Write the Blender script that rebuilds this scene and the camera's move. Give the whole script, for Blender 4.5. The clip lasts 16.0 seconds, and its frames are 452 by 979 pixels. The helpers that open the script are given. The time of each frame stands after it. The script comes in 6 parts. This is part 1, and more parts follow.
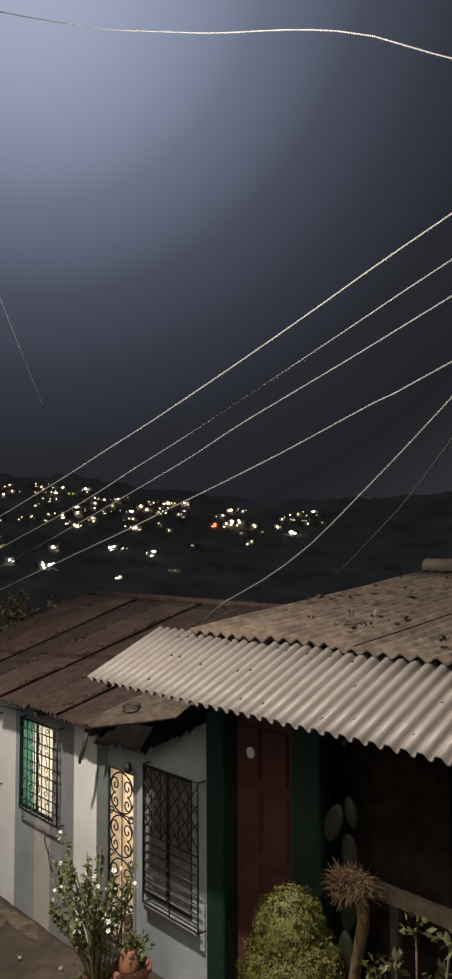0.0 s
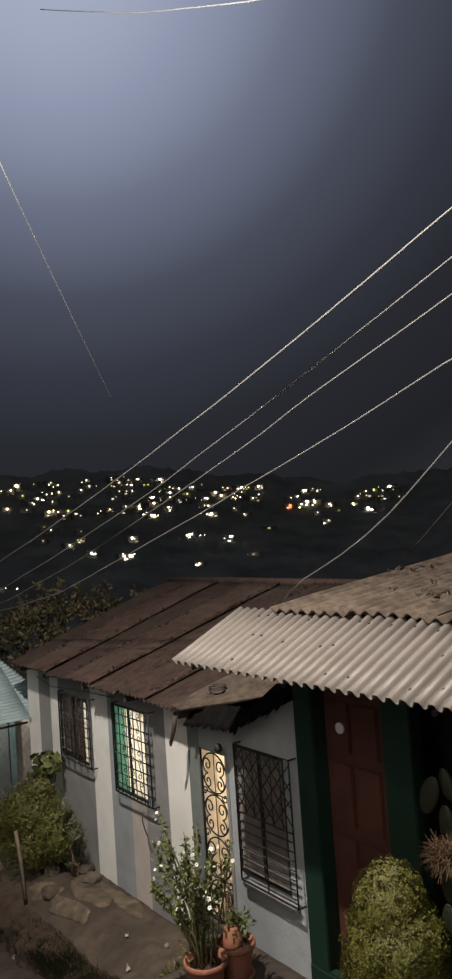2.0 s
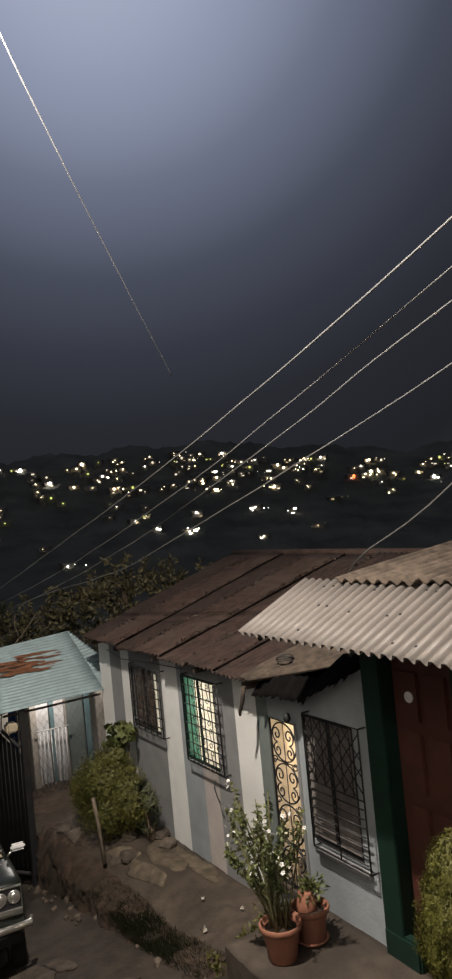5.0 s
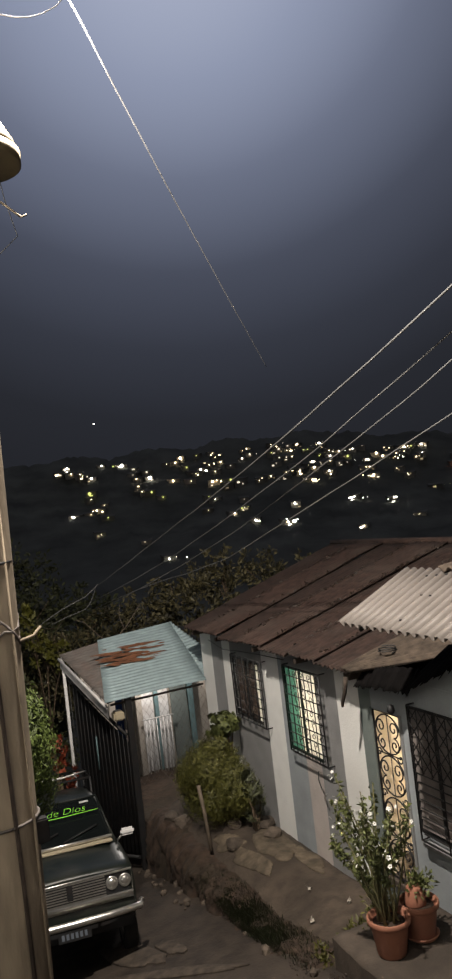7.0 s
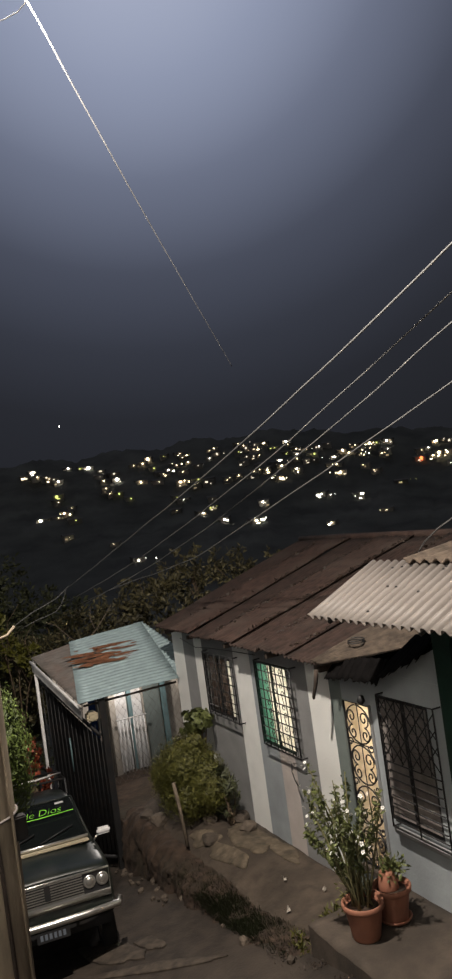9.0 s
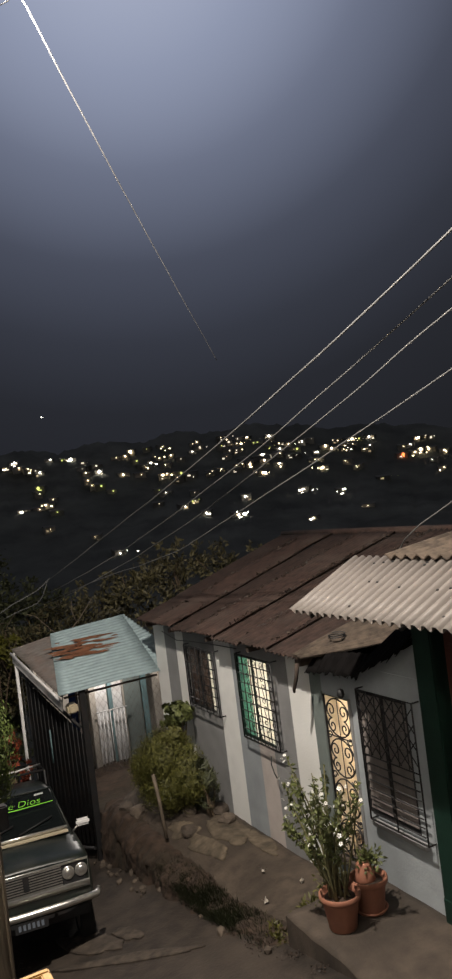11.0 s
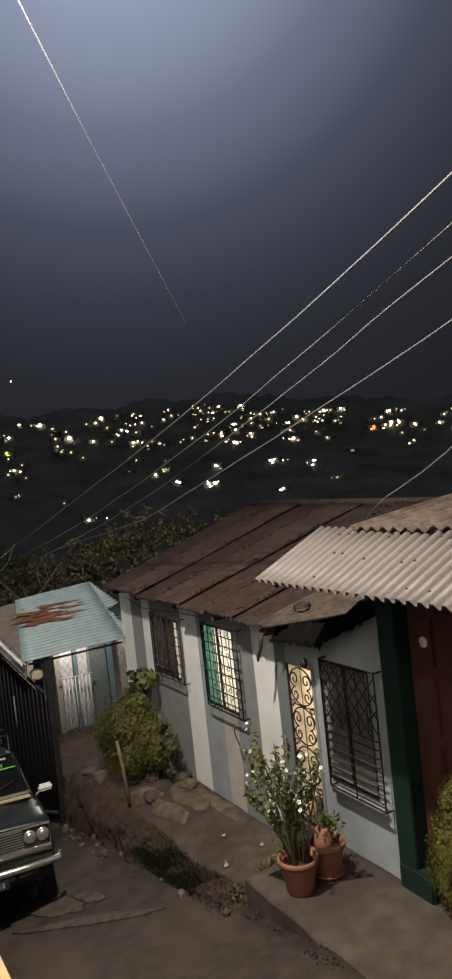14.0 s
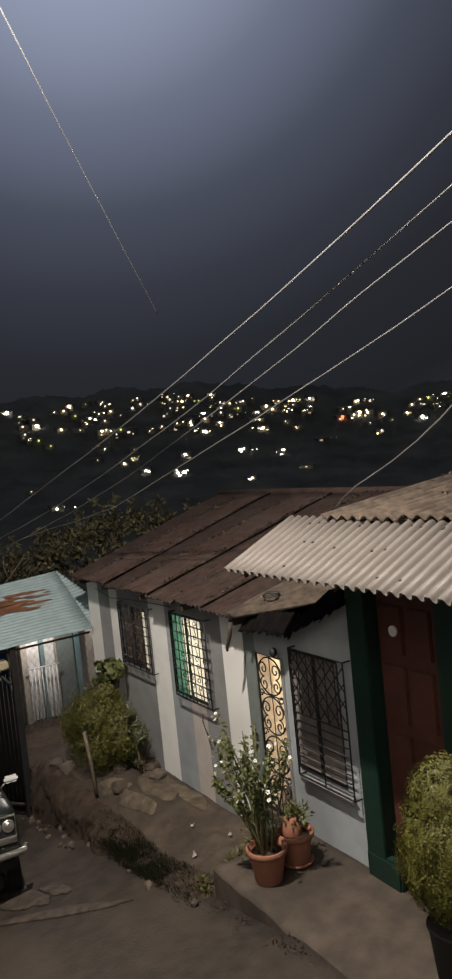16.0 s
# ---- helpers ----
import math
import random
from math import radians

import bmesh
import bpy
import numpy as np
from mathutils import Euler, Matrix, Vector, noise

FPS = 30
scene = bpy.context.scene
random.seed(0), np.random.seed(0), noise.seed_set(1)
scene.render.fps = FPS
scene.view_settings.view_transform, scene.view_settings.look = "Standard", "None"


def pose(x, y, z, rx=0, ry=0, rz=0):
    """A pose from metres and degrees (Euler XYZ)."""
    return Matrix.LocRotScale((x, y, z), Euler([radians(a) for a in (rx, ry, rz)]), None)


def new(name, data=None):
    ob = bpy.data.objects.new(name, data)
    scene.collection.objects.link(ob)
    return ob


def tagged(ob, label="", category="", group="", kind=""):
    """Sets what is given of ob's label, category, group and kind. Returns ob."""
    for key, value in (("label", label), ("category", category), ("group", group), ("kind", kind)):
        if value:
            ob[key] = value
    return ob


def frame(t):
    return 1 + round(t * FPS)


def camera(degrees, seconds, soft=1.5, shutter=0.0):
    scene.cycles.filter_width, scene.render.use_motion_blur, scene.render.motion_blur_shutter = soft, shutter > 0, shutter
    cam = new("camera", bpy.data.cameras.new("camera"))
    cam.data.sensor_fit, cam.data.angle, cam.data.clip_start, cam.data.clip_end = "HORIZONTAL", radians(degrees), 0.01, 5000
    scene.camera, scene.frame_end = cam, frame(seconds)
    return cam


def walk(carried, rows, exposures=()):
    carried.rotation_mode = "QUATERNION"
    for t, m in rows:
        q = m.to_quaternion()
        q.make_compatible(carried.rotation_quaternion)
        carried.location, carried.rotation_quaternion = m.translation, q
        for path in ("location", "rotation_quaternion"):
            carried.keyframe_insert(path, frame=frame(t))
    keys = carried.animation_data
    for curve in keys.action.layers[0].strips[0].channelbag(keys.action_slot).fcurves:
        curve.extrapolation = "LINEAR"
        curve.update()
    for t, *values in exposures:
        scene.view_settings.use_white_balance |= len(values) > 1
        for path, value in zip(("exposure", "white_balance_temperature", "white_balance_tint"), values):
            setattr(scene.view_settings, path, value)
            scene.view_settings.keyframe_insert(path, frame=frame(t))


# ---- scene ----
cam = camera(32.65, 16.0, soft=2.6)
walk(cam, [
    (0.0, pose(-0.052, -0.056, 4.296, 94.10, 0.31, 48.61)),
    (0.5, pose(-0.052, -0.063, 4.298, 93.77, 1.09, 48.41)),
    (1.0, pose(-0.038, -0.019, 4.296, 93.39, 3.40, 49.36)),
    (1.5, pose(-0.067, 0.005, 4.279, 93.56, 4.19, 52.49)),
    (2.0, pose(-0.078, -0.008, 4.254, 93.06, 3.91, 54.30)),
    (2.5, pose(-0.058, -0.033, 4.241, 92.92, 3.92, 55.32)),
    (3.0, pose(-0.049, -0.028, 4.246, 93.06, 4.02, 55.66)),
    (3.5, pose(-0.069, -0.010, 4.239, 92.78, 4.04, 56.04)),
    (4.0, pose(-0.062, -0.005, 4.243, 92.03, 4.59, 56.94)),
    (6.5, pose(-0.084, -0.004, 4.248, 91.35, 6.31, 64.01)),
    (7.0, pose(-0.082, 0.016, 4.240, 91.55, 6.60, 66.35)),
    (7.5, pose(-0.007, -0.002, 4.228, 91.99, 6.72, 67.11)),
    (8.0, pose(-0.001, -0.015, 4.216, 92.31, 7.61, 66.06)),
    (8.5, pose(0.007, -0.021, 4.217, 92.27, 7.91, 64.63)),
    (9.0, pose(0.013, -0.038, 4.219, 91.24, 7.86, 63.99)),
    (9.5, pose(0.016, -0.058, 4.218, 90.94, 7.66, 63.50)),
    (10.0, pose(0.034, -0.069, 4.225, 90.90, 7.55, 63.21)),
    (12.5, pose(0.010, -0.038, 4.214, 89.69, 6.34, 61.80)),
    (13.0, pose(-0.012, -0.022, 4.208, 89.07, 6.28, 61.64)),
    (13.5, pose(-0.029, -0.013, 4.208, 88.37, 6.09, 61.19)),
    (14.0, pose(-0.010, -0.006, 4.216, 88.07, 6.00, 60.47)),
    (14.5, pose(0.000, 0.000, 4.215, 87.73, 5.92, 59.92)),
    (15.0, pose(0.012, -0.005, 4.215, 87.72, 5.94, 59.78)),
    (15.5, pose(-0.054, 0.023, 4.214, 87.33, 5.89, 59.31)),
    (16.0, pose(-0.095, 0.040, 4.203, 87.04, 5.72, 58.18)),
])

# ---- sky and lamp light ----
world = bpy.data.worlds.new("night_sky")
scene.world = world
world.use_nodes = True
wn, wl = world.node_tree.nodes, world.node_tree.links
wn.clear()
w_out = wn.new("ShaderNodeOutputWorld")
w_bg = wn.new("ShaderNodeBackground")
w_geo = wn.new("ShaderNodeTexCoord")
w_dot = wn.new("ShaderNodeVectorMath")
w_dot.operation = "DOT_PRODUCT"
w_dot.inputs[1].default_value = Vector((-0.70, 0.318, 0.638)).normalized()
w_ramp = wn.new("ShaderNodeValToRGB")
w_ramp.color_ramp.interpolation = "LINEAR"
els = w_ramp.color_ramp.elements
els[0].position, els[0].color = 0.35, (0.0830, 0.0840, 0.0890, 1)
els[1].position, els[1].color = 1.0, (0.3900, 0.4300, 0.5600, 1)
for p_, c_ in ((0.76, (0.0150, 0.0158, 0.0190, 1)), (0.84, (0.0215, 0.0232, 0.0300, 1)), (0.885, (0.0360, 0.0400, 0.0550, 1)), (0.925, (0.0655, 0.0740, 0.1050, 1)), (0.96, (0.1450, 0.1650, 0.2330, 1)), (0.985, (0.2750, 0.3100, 0.4250, 1))):
    e_ = els.new(p_)
    e_.color = c_
w_bg.inputs["Strength"].default_value = 1.0
wl.new(w_geo.outputs["Generated"], w_dot.inputs[0])
wl.new(w_dot.outputs["Value"], w_ramp.inputs["Fac"])
wl.new(w_ramp.outputs["Color"], w_bg.inputs["Color"])
wl.new(w_bg.outputs["Background"], w_out.inputs["Surface"])

LAMP = Vector((-5.5, 1.4, 8.4))
# added fill lamp behind the camera; no such source is known
FILL_LAMP = Vector((0.8, -1.2, 7.7))
for name_, place_, watts_, soft_ in (("street_lamp_bulb", LAMP, 3800, 0.09), ("wall_lamp_bulb", FILL_LAMP, 280, 0.06)):
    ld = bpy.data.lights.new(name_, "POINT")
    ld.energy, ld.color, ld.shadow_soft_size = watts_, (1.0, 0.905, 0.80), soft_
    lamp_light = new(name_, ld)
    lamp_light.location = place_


def indoor_light(x, y, z, power, color=(1.0, 0.78, 0.5)):
    d = bpy.data.lights.new("ceiling_bulb", "POINT")
    d.energy, d.color, d.shadow_soft_size = power, color, 0.06
    o = new("ceiling_bulb", d)
    o.location = (x, y, z)
    return o


indoor_light(-10.6, 6.6, 1.85, 200, (1.0, 0.93, 0.82))
indoor_light(-8.9, 6.3, 1.85, 205, (1.0, 0.95, 0.87))
indoor_light(-7.3, 6.5, 1.95, 125, (1.0, 0.88, 0.72))
indoor_light(-14.7, 4.5, 1.30, 75, (1.0, 0.92, 0.85))

# ---- materials ----
def mat(name, base, rough=0.8, metal=0.0, var=0.25, scale=6.0, grime=0.3, grime_scale=1.2, grime_col=None, bump=0.25, bump_scale=40.0, per_object=0.0, spec=0.4, stretch=(1, 1, 1)):
    """A surface with fine grain, larger stains and relief, in metres of the world."""
    m = bpy.data.materials.new(name)
    m.use_nodes = True
    n, l = m.node_tree.nodes, m.node_tree.links
    b = n["Principled BSDF"]
    b.inputs["Roughness"].default_value = rough
    b.inputs["Metallic"].default_value = metal
    b.inputs["Specular IOR Level"].default_value = spec
    geo = n.new("ShaderNodeNewGeometry")
    mp = n.new("ShaderNodeMapping")
    mp.inputs["Scale"].default_value = stretch
    l.new(geo.outputs["Position"], mp.inputs["Vector"])

    def noise_tex(sc, det=5.0):
        t = n.new("ShaderNodeTexNoise")
        t.inputs["Scale"].default_value, t.inputs["Detail"].default_value = sc, det
        l.new(mp.outputs["Vector"], t.inputs["Vector"])
        return t

    fine, big = noise_tex(scale), noise_tex(grime_scale, 6.0)
    r1 = n.new("ShaderNodeMapRange")
    r1.inputs["From Min"].default_value, r1.inputs["From Max"].default_value = 0.3, 0.7
    r1.inputs["To Min"].default_value, r1.inputs["To Max"].default_value = 1 - var, 1 + var
    l.new(fine.outputs["Fac"], r1.inputs["Value"])
    mul = n.new("ShaderNodeMix")
    mul.data_type, mul.blend_type = "RGBA", "MULTIPLY"
    mul.inputs["Factor"].default_value = 1.0
    mul.inputs["A"].default_value = (*base, 1)
    l.new(r1.outputs["Result"], mul.inputs["B"])
    r2 = n.new("ShaderNodeMapRange")
    r2.inputs["From Min"].default_value, r2.inputs["From Max"].default_value = 0.48, 0.72
    r2.inputs["To Min"].default_value, r2.inputs["To Max"].default_value = 0.0, grime
    l.new(big.outputs["Fac"], r2.inputs["Value"])
    mix = n.new("ShaderNodeMix")
    mix.data_type = "RGBA"
    l.new(r2.outputs["Result"], mix.inputs["Factor"])
    l.new(mul.outputs["Result"], mix.inputs["A"])
    gc = grime_col or tuple(c * 0.45 for c in base)
    mix.inputs["B"].default_value = (*gc, 1)
    out = mix.outputs["Result"]
    if per_object:
        oi = n.new("ShaderNodeObjectInfo")
        r3 = n.new("ShaderNodeMapRange")
        r3.inputs["To Min"].default_value, r3.inputs["To Max"].default_value = 1 - per_object, 1 + per_object
        l.new(oi.outputs["Random"], r3.inputs["Value"])
        m3 = n.new("ShaderNodeMix")
        m3.data_type, m3.blend_type = "RGBA", "MULTIPLY"
        m3.inputs["Factor"].default_value = 1.0
        l.new(out, m3.inputs["A"])
        l.new(r3.outputs["Result"], m3.inputs["B"])
        out = m3.outputs["Result"]
    l.new(out, b.inputs["Base Color"])
    if bump:
        bt = noise_tex(bump_scale, 4.0)
        bn = n.new("ShaderNodeBump")
        bn.inputs["Strength"].default_value, bn.inputs["Distance"].default_value = bump, 0.02
        l.new(bt.outputs["Fac"], bn.inputs["Height"])
        l.new(bn.outputs["Normal"], b.inputs["Normal"])
    return m


def glow(name, color, strength):
    m = bpy.data.materials.new(name)
    m.use_nodes = True
    b = m.node_tree.nodes["Principled BSDF"]
    b.inputs["Base Color"].default_value = (*color, 1)
    b.inputs["Emission Color"].default_value = (*color, 1)
    b.inputs["Emission Strength"].default_value = strength
    m.cycles.emission_sampling = "NONE"
    return m


def leafy(name, base, var=0.45):
    """Leaf surface; each clump its own shade."""
    m = bpy.data.materials.new(name)
    m.use_nodes = True
    n, l = m.node_tree.nodes, m.node_tree.links
    b = n["Principled BSDF"]
    b.inputs["Roughness"].default_value = 0.6
    geo = n.new("ShaderNodeNewGeometry")
    mr = n.new("ShaderNodeMapRange")
    mr.inputs["To Min"].default_value, mr.inputs["To Max"].default_value = 1 - var, 1 + var
    l.new(geo.outputs["Random Per Island"], mr.inputs["Value"])
    mx = n.new("ShaderNodeMix")
    mx.data_type, mx.blend_type = "RGBA", "MULTIPLY"
    mx.inputs["Factor"].default_value = 1.0
    mx.inputs["A"].default_value = (*base, 1)
    l.new(mr.outputs["Result"], mx.inputs["B"])
    l.new(mx.outputs["Result"], b.inputs["Base Color"])
    return m


def glass(name, tint=(0.93, 0.96, 0.94), rough=0.08):
    m = bpy.data.materials.new(name)
    m.use_nodes = True
    b = m.node_tree.nodes["Principled BSDF"]
    b.inputs["Base Color"].default_value = (*tint, 1)
    b.inputs["Roughness"].default_value = rough
    b.inputs["Transmission Weight"].default_value = 1.0
    b.inputs["IOR"].default_value = 1.1
    return m


def cloth(name, base):
    """Thin woven cloth that lets light through."""
    m = bpy.data.materials.new(name)
    m.use_nodes = True
    n, l = m.node_tree.nodes, m.node_tree.links
    b = n["Principled BSDF"]
    tr, mx = n.new("ShaderNodeBsdfTranslucent"), n.new("ShaderNodeMixShader")
    tx, geo, cr = n.new("ShaderNodeTexNoise"), n.new("ShaderNodeNewGeometry"), n.new("ShaderNodeMix")
    tx.inputs["Scale"].default_value = 14
    l.new(geo.outputs["Position"], tx.inputs["Vector"])
    cr.data_type = "RGBA"
    cr.inputs["A"].default_value = (*base, 1)
    cr.inputs["B"].default_value = (*(c * 0.7 for c in base), 1)
    l.new(tx.outputs["Fac"], cr.inputs["Factor"])
    l.new(cr.outputs["Result"], b.inputs["Base Color"])
    l.new(cr.outputs["Result"], tr.inputs["Color"])
    b.inputs["Roughness"].default_value = 0.9
    mx.inputs["Fac"].default_value = 0.55
    l.new(b.outputs["BSDF"], mx.inputs[1])
    l.new(tr.outputs["BSDF"], mx.inputs[2])
    l.new(mx.outputs["Shader"], n["Material Output"].inputs["Surface"])
    return m


M_STREET = mat("worn_asphalt", (0.029, 0.0215, 0.016), 0.85, var=0.45, scale=5, grime=0.85, grime_scale=0.9, grime_col=(0.054, 0.041, 0.031), bump=0.5, bump_scale=25)
M_PORCH = mat("porch_concrete", (0.060, 0.046, 0.035), 0.85, var=0.3, scale=5, grime=0.95, grime_scale=1.4, grime_col=(0.028, 0.022, 0.017), bump=0.3, bump_scale=30)
M_SLAB = mat("broken_slab_concrete", (0.090, 0.070, 0.048), 0.9, var=0.5, scale=7, grime=1.0, grime_scale=4, bump=0.5, bump_scale=20, per_object=0.2)
M_WALK = mat("sidewalk_concrete", (0.060, 0.045, 0.033), 0.9, var=0.4, scale=6, grime=0.95, grime_scale=1.5, grime_col=(0.030, 0.023, 0.017), bump=0.5, bump_scale=18)
M_ROADPATCH = mat("worn_road_concrete", (0.052, 0.040, 0.030), 0.9, var=0.5, scale=9, grime=0.95, grime_scale=3.5, grime_col=(0.04, 0.03, 0.023), bump=0.5, bump_scale=20)
M_LOUVRE = mat("dusty_louvre_glass", (0.165, 0.145, 0.135), 0.45, var=0.2, scale=9, grime=0.5, grime_scale=3, bump=0)
M_STALK = mat("pale_green_stalk", (0.13, 0.12, 0.055), 0.8, var=0.2, scale=20, grime=0.3, grime_scale=8, bump=0.2)
M_SOIL = mat("bank_soil", (0.038, 0.024, 0.016), 0.95, var=0.5, scale=7, grime=0.9, grime_scale=1.6, grime_col=(0.026, 0.020, 0.012), bump=0.8, bump_scale=14)
M_STONE = mat("rough_stone", (0.085, 0.066, 0.05), 0.9, var=0.3, scale=12, grime=0.5, grime_scale=4, bump=0.7, bump_scale=20, per_object=0.3)
M_WHITE = mat("white_wall_paint", (0.76, 0.76, 0.735), 0.75, var=0.06, scale=4, grime=0.35, grime_scale=1.0, grime_col=(0.42, 0.39, 0.35), bump=0.15, bump_scale=35)
M_GREY = mat("grey_wall_paint", (0.24, 0.24, 0.24), 0.75, var=0.08, scale=4, grime=0.35, grime_scale=1.3, bump=0.15, bump_scale=35)
M_BLUEGREY = mat("blue_grey_wall_paint", (0.30, 0.325, 0.34), 0.75, var=0.08, scale=4, grime=0.35, grime_scale=1.3, bump=0.15, bump_scale=35)
M_PINK = mat("faded_pink_grey_paint", (0.47, 0.42, 0.39), 0.75, var=0.08, scale=4, grime=0.35, grime_scale=1.3, bump=0.15, bump_scale=35)
M_GREEN = mat("dark_green_paint", (0.006, 0.023, 0.016), 0.5, var=0.15, scale=6, grime=0.4, grime_scale=2, bump=0.1)
M_REDDOOR = mat("dark_red_door_paint", (0.068, 0.024, 0.018), 0.5, var=0.15, scale=5, grime=0.4, grime_scale=2, bump=0.1)
M_ROOF = mat("weathered_brown_roofing", (0.034, 0.019, 0.0145), 0.9, var=0.5, scale=7, grime=0.75, grime_scale=1.3, grime_col=(0.052, 0.038, 0.031), bump=0.4, bump_scale=30, per_object=0.32)
M_OLDROOF = mat("old_fibre_cement_roofing", (0.068, 0.051, 0.038), 0.92, var=0.45, scale=9, grime=0.95, grime_scale=2.2, grime_col=(0.030, 0.022, 0.016), bump=0.5, bump_scale=26, per_object=0.12)
M_AWNING = mat("pale_awning_sheet", (0.150, 0.132, 0.119), 0.55, var=0.06, scale=5, grime=0.3, grime_scale=1.2, bump=0.08, bump_scale=30, per_object=0.05)
M_BLUESHEET = mat("rusting_blue_zinc", (0.25, 0.32, 0.335), 0.55, metal=0.2, var=0.12, scale=6, grime=0.0, bump=0.1)
M_GREYSHEET = mat("dull_brown_zinc", (0.13, 0.115, 0.105), 0.7, metal=0.1, var=0.2, scale=7, grime=0.5, grime_scale=1.5, grime_col=(0.12, 0.05, 0.03), bump=0.15)
M_RUST = mat("rust", (0.17, 0.072, 0.036), 0.95, var=0.35, scale=9, grime=0.5, grime_scale=5, bump=0.4)
M_IRON = mat("dark_wrought_iron", (0.02, 0.02, 0.021), 0.55, metal=0.3, var=0.2, grime=0.3, grime_scale=5, grime_col=(0.05, 0.03, 0.02), bump=0.1)
M_WOOD = mat("weathered_wood", (0.13, 0.10, 0.072), 0.85, var=0.3, scale=14, grime=0.5, grime_scale=3, bump=0.4, stretch=(3, 3, 0.6))
M_DARKWOOD = mat("dark_timber", (0.05, 0.036, 0.028), 0.85, var=0.3, scale=14, grime=0.4, grime_scale=3, bump=0.3)
# near-black base stands in for shade under awning and eave
M_SHADEBOARD = mat("shade_dark_boards", (0.020, 0.0145, 0.012), 0.95, var=0.4, scale=10, grime=0.4, grime_scale=2, bump=0.2, spec=0.05)
# black put in for the shaded underside of the eave sheets
M_SHADEBLACK = mat("shade_black_sheet", (0.0045, 0.004, 0.004), 0.9, var=0.4, scale=10, grime=0.4, grime_scale=2, bump=0.2, spec=0.05)
M_HOOD = mat("yellowed_hood_enamel", (0.15, 0.12, 0.07), 0.6, var=0.15, scale=8, grime=0.5, grime_scale=5, bump=0.05)
M_TERRA = mat("terracotta", (0.275, 0.115, 0.070), 0.75, var=0.12, scale=6, grime=0.4, grime_scale=5, grime_col=(0.22, 0.11, 0.08), bump=0.12)
M_POLE = mat("pole_concrete", (0.29, 0.235, 0.17), 0.9, var=0.25, scale=7, grime=0.9, grime_scale=2.6, grime_col=(0.10, 0.08, 0.058), bump=0.3, bump_scale=30, stretch=(1, 1, 0.25))
M_PALECABLE = mat("pale_plastic_cable", (0.62, 0.62, 0.63), 0.6, var=0.1, grime=0.2, bump=0)
M_CABLE = mat("aged_aluminium_cable", (0.11, 0.11, 0.108), 0.6, metal=0.0, var=0.1, grime=0.2, bump=0)
M_BLACKCABLE = mat("black_cable", (0.02, 0.02, 0.02), 0.5, var=0.1, grime=0.1, bump=0)
M_CAR = mat("dark_green_car_paint", (0.010, 0.013, 0.011), 0.33, var=0.15, scale=4, grime=0.35, grime_scale=2.2, grime_col=(0.06, 0.055, 0.045), bump=0.0, spec=0.2)
M_CHROME = mat("dulled_chrome", (0.62, 0.60, 0.56), 0.28, metal=0.9, var=0.1, grime=0.35, grime_scale=8, bump=0.05)
M_TYRE = mat("tyre_rubber", (0.018, 0.017, 0.016), 0.9, var=0.2, bump=0.2)
M_CARGLASS = mat("dark_car_glass", (0.012, 0.015, 0.015), 0.08, var=0.05, grime=0.1, bump=0, spec=0.7)
M_CREAM = mat("cream_plastic", (0.42, 0.36, 0.25), 0.5, var=0.05, grime=0.3, grime_scale=6, bump=0)
M_PLASTER = mat("indoor_plaster", (0.74, 0.66, 0.53), 0.9, var=0.05, grime=0.2, bump=0.05)
M_CURTAIN = cloth("pale_curtain", (0.82, 0.79, 0.72))
M_GREENGREY = mat("green_grey_paint", (0.15, 0.175, 0.165), 0.7, var=0.1, scale=5, grime=0.35, grime_scale=1.5, bump=0.12)
M_GREENCURTAIN = cloth("green_curtain", (0.15, 0.35, 0.27))
M_DARKCURTAIN = mat("dark_brown_curtain", (0.13, 0.096, 0.082), 0.95, var=0.2, scale=12, grime=0.2, bump=0.2)
M_LEAF = leafy("cedar_green_foliage", (0.082, 0.080, 0.009), 0.10)
M_LEAF_SHRUB = leafy("shrub_foliage", (0.078, 0.076, 0.012))
M_CACTUS = mat("cactus_skin", (0.011, 0.014, 0.005), 0.6, var=0.25, scale=20, grime=0.4, grime_scale=8, bump=0.2)
M_SHADELEAF = leafy("shaded_yellow_green_leaves", (0.05, 0.052, 0.012))
M_DEADLEAF = leafy("dead_leaves", (0.032, 0.020, 0.013), 0.6)
M_SHARD = mat("broken_red_tile", (0.16, 0.065, 0.04), 0.9, var=0.3, scale=15, grime=0.5, grime_scale=6, bump=0.3)
M_LEAF_DARK = leafy("dark_tree_foliage", (0.050, 0.055, 0.022), 0.6)
M_BLUECLOTH = mat("dark_blue_cloth", (0.03, 0.06, 0.13), 0.95, var=0.2, scale=12, grime=0.3, bump=0.2)
M_LEAF_BROAD = leafy("broad_olive_leaves", (0.070, 0.060, 0.026), 0.75)
M_LEAF_POT = leafy("potted_plant_leaves", (0.085, 0.098, 0.028))
M_GRASS = leafy("verge_grass", (0.020, 0.024, 0.008))
M_PETAL = mat("white_petals", (0.75, 0.74, 0.70), 0.7, var=0.05, grime=0.0, bump=0)
M_REDLEAF = leafy("red_croton_leaves", (0.22, 0.045, 0.02))
M_BARK = mat("bark", (0.12, 0.085, 0.055), 0.95, var=0.35, scale=20, grime=0.4, grime_scale=6, bump=0.7, bump_scale=40)
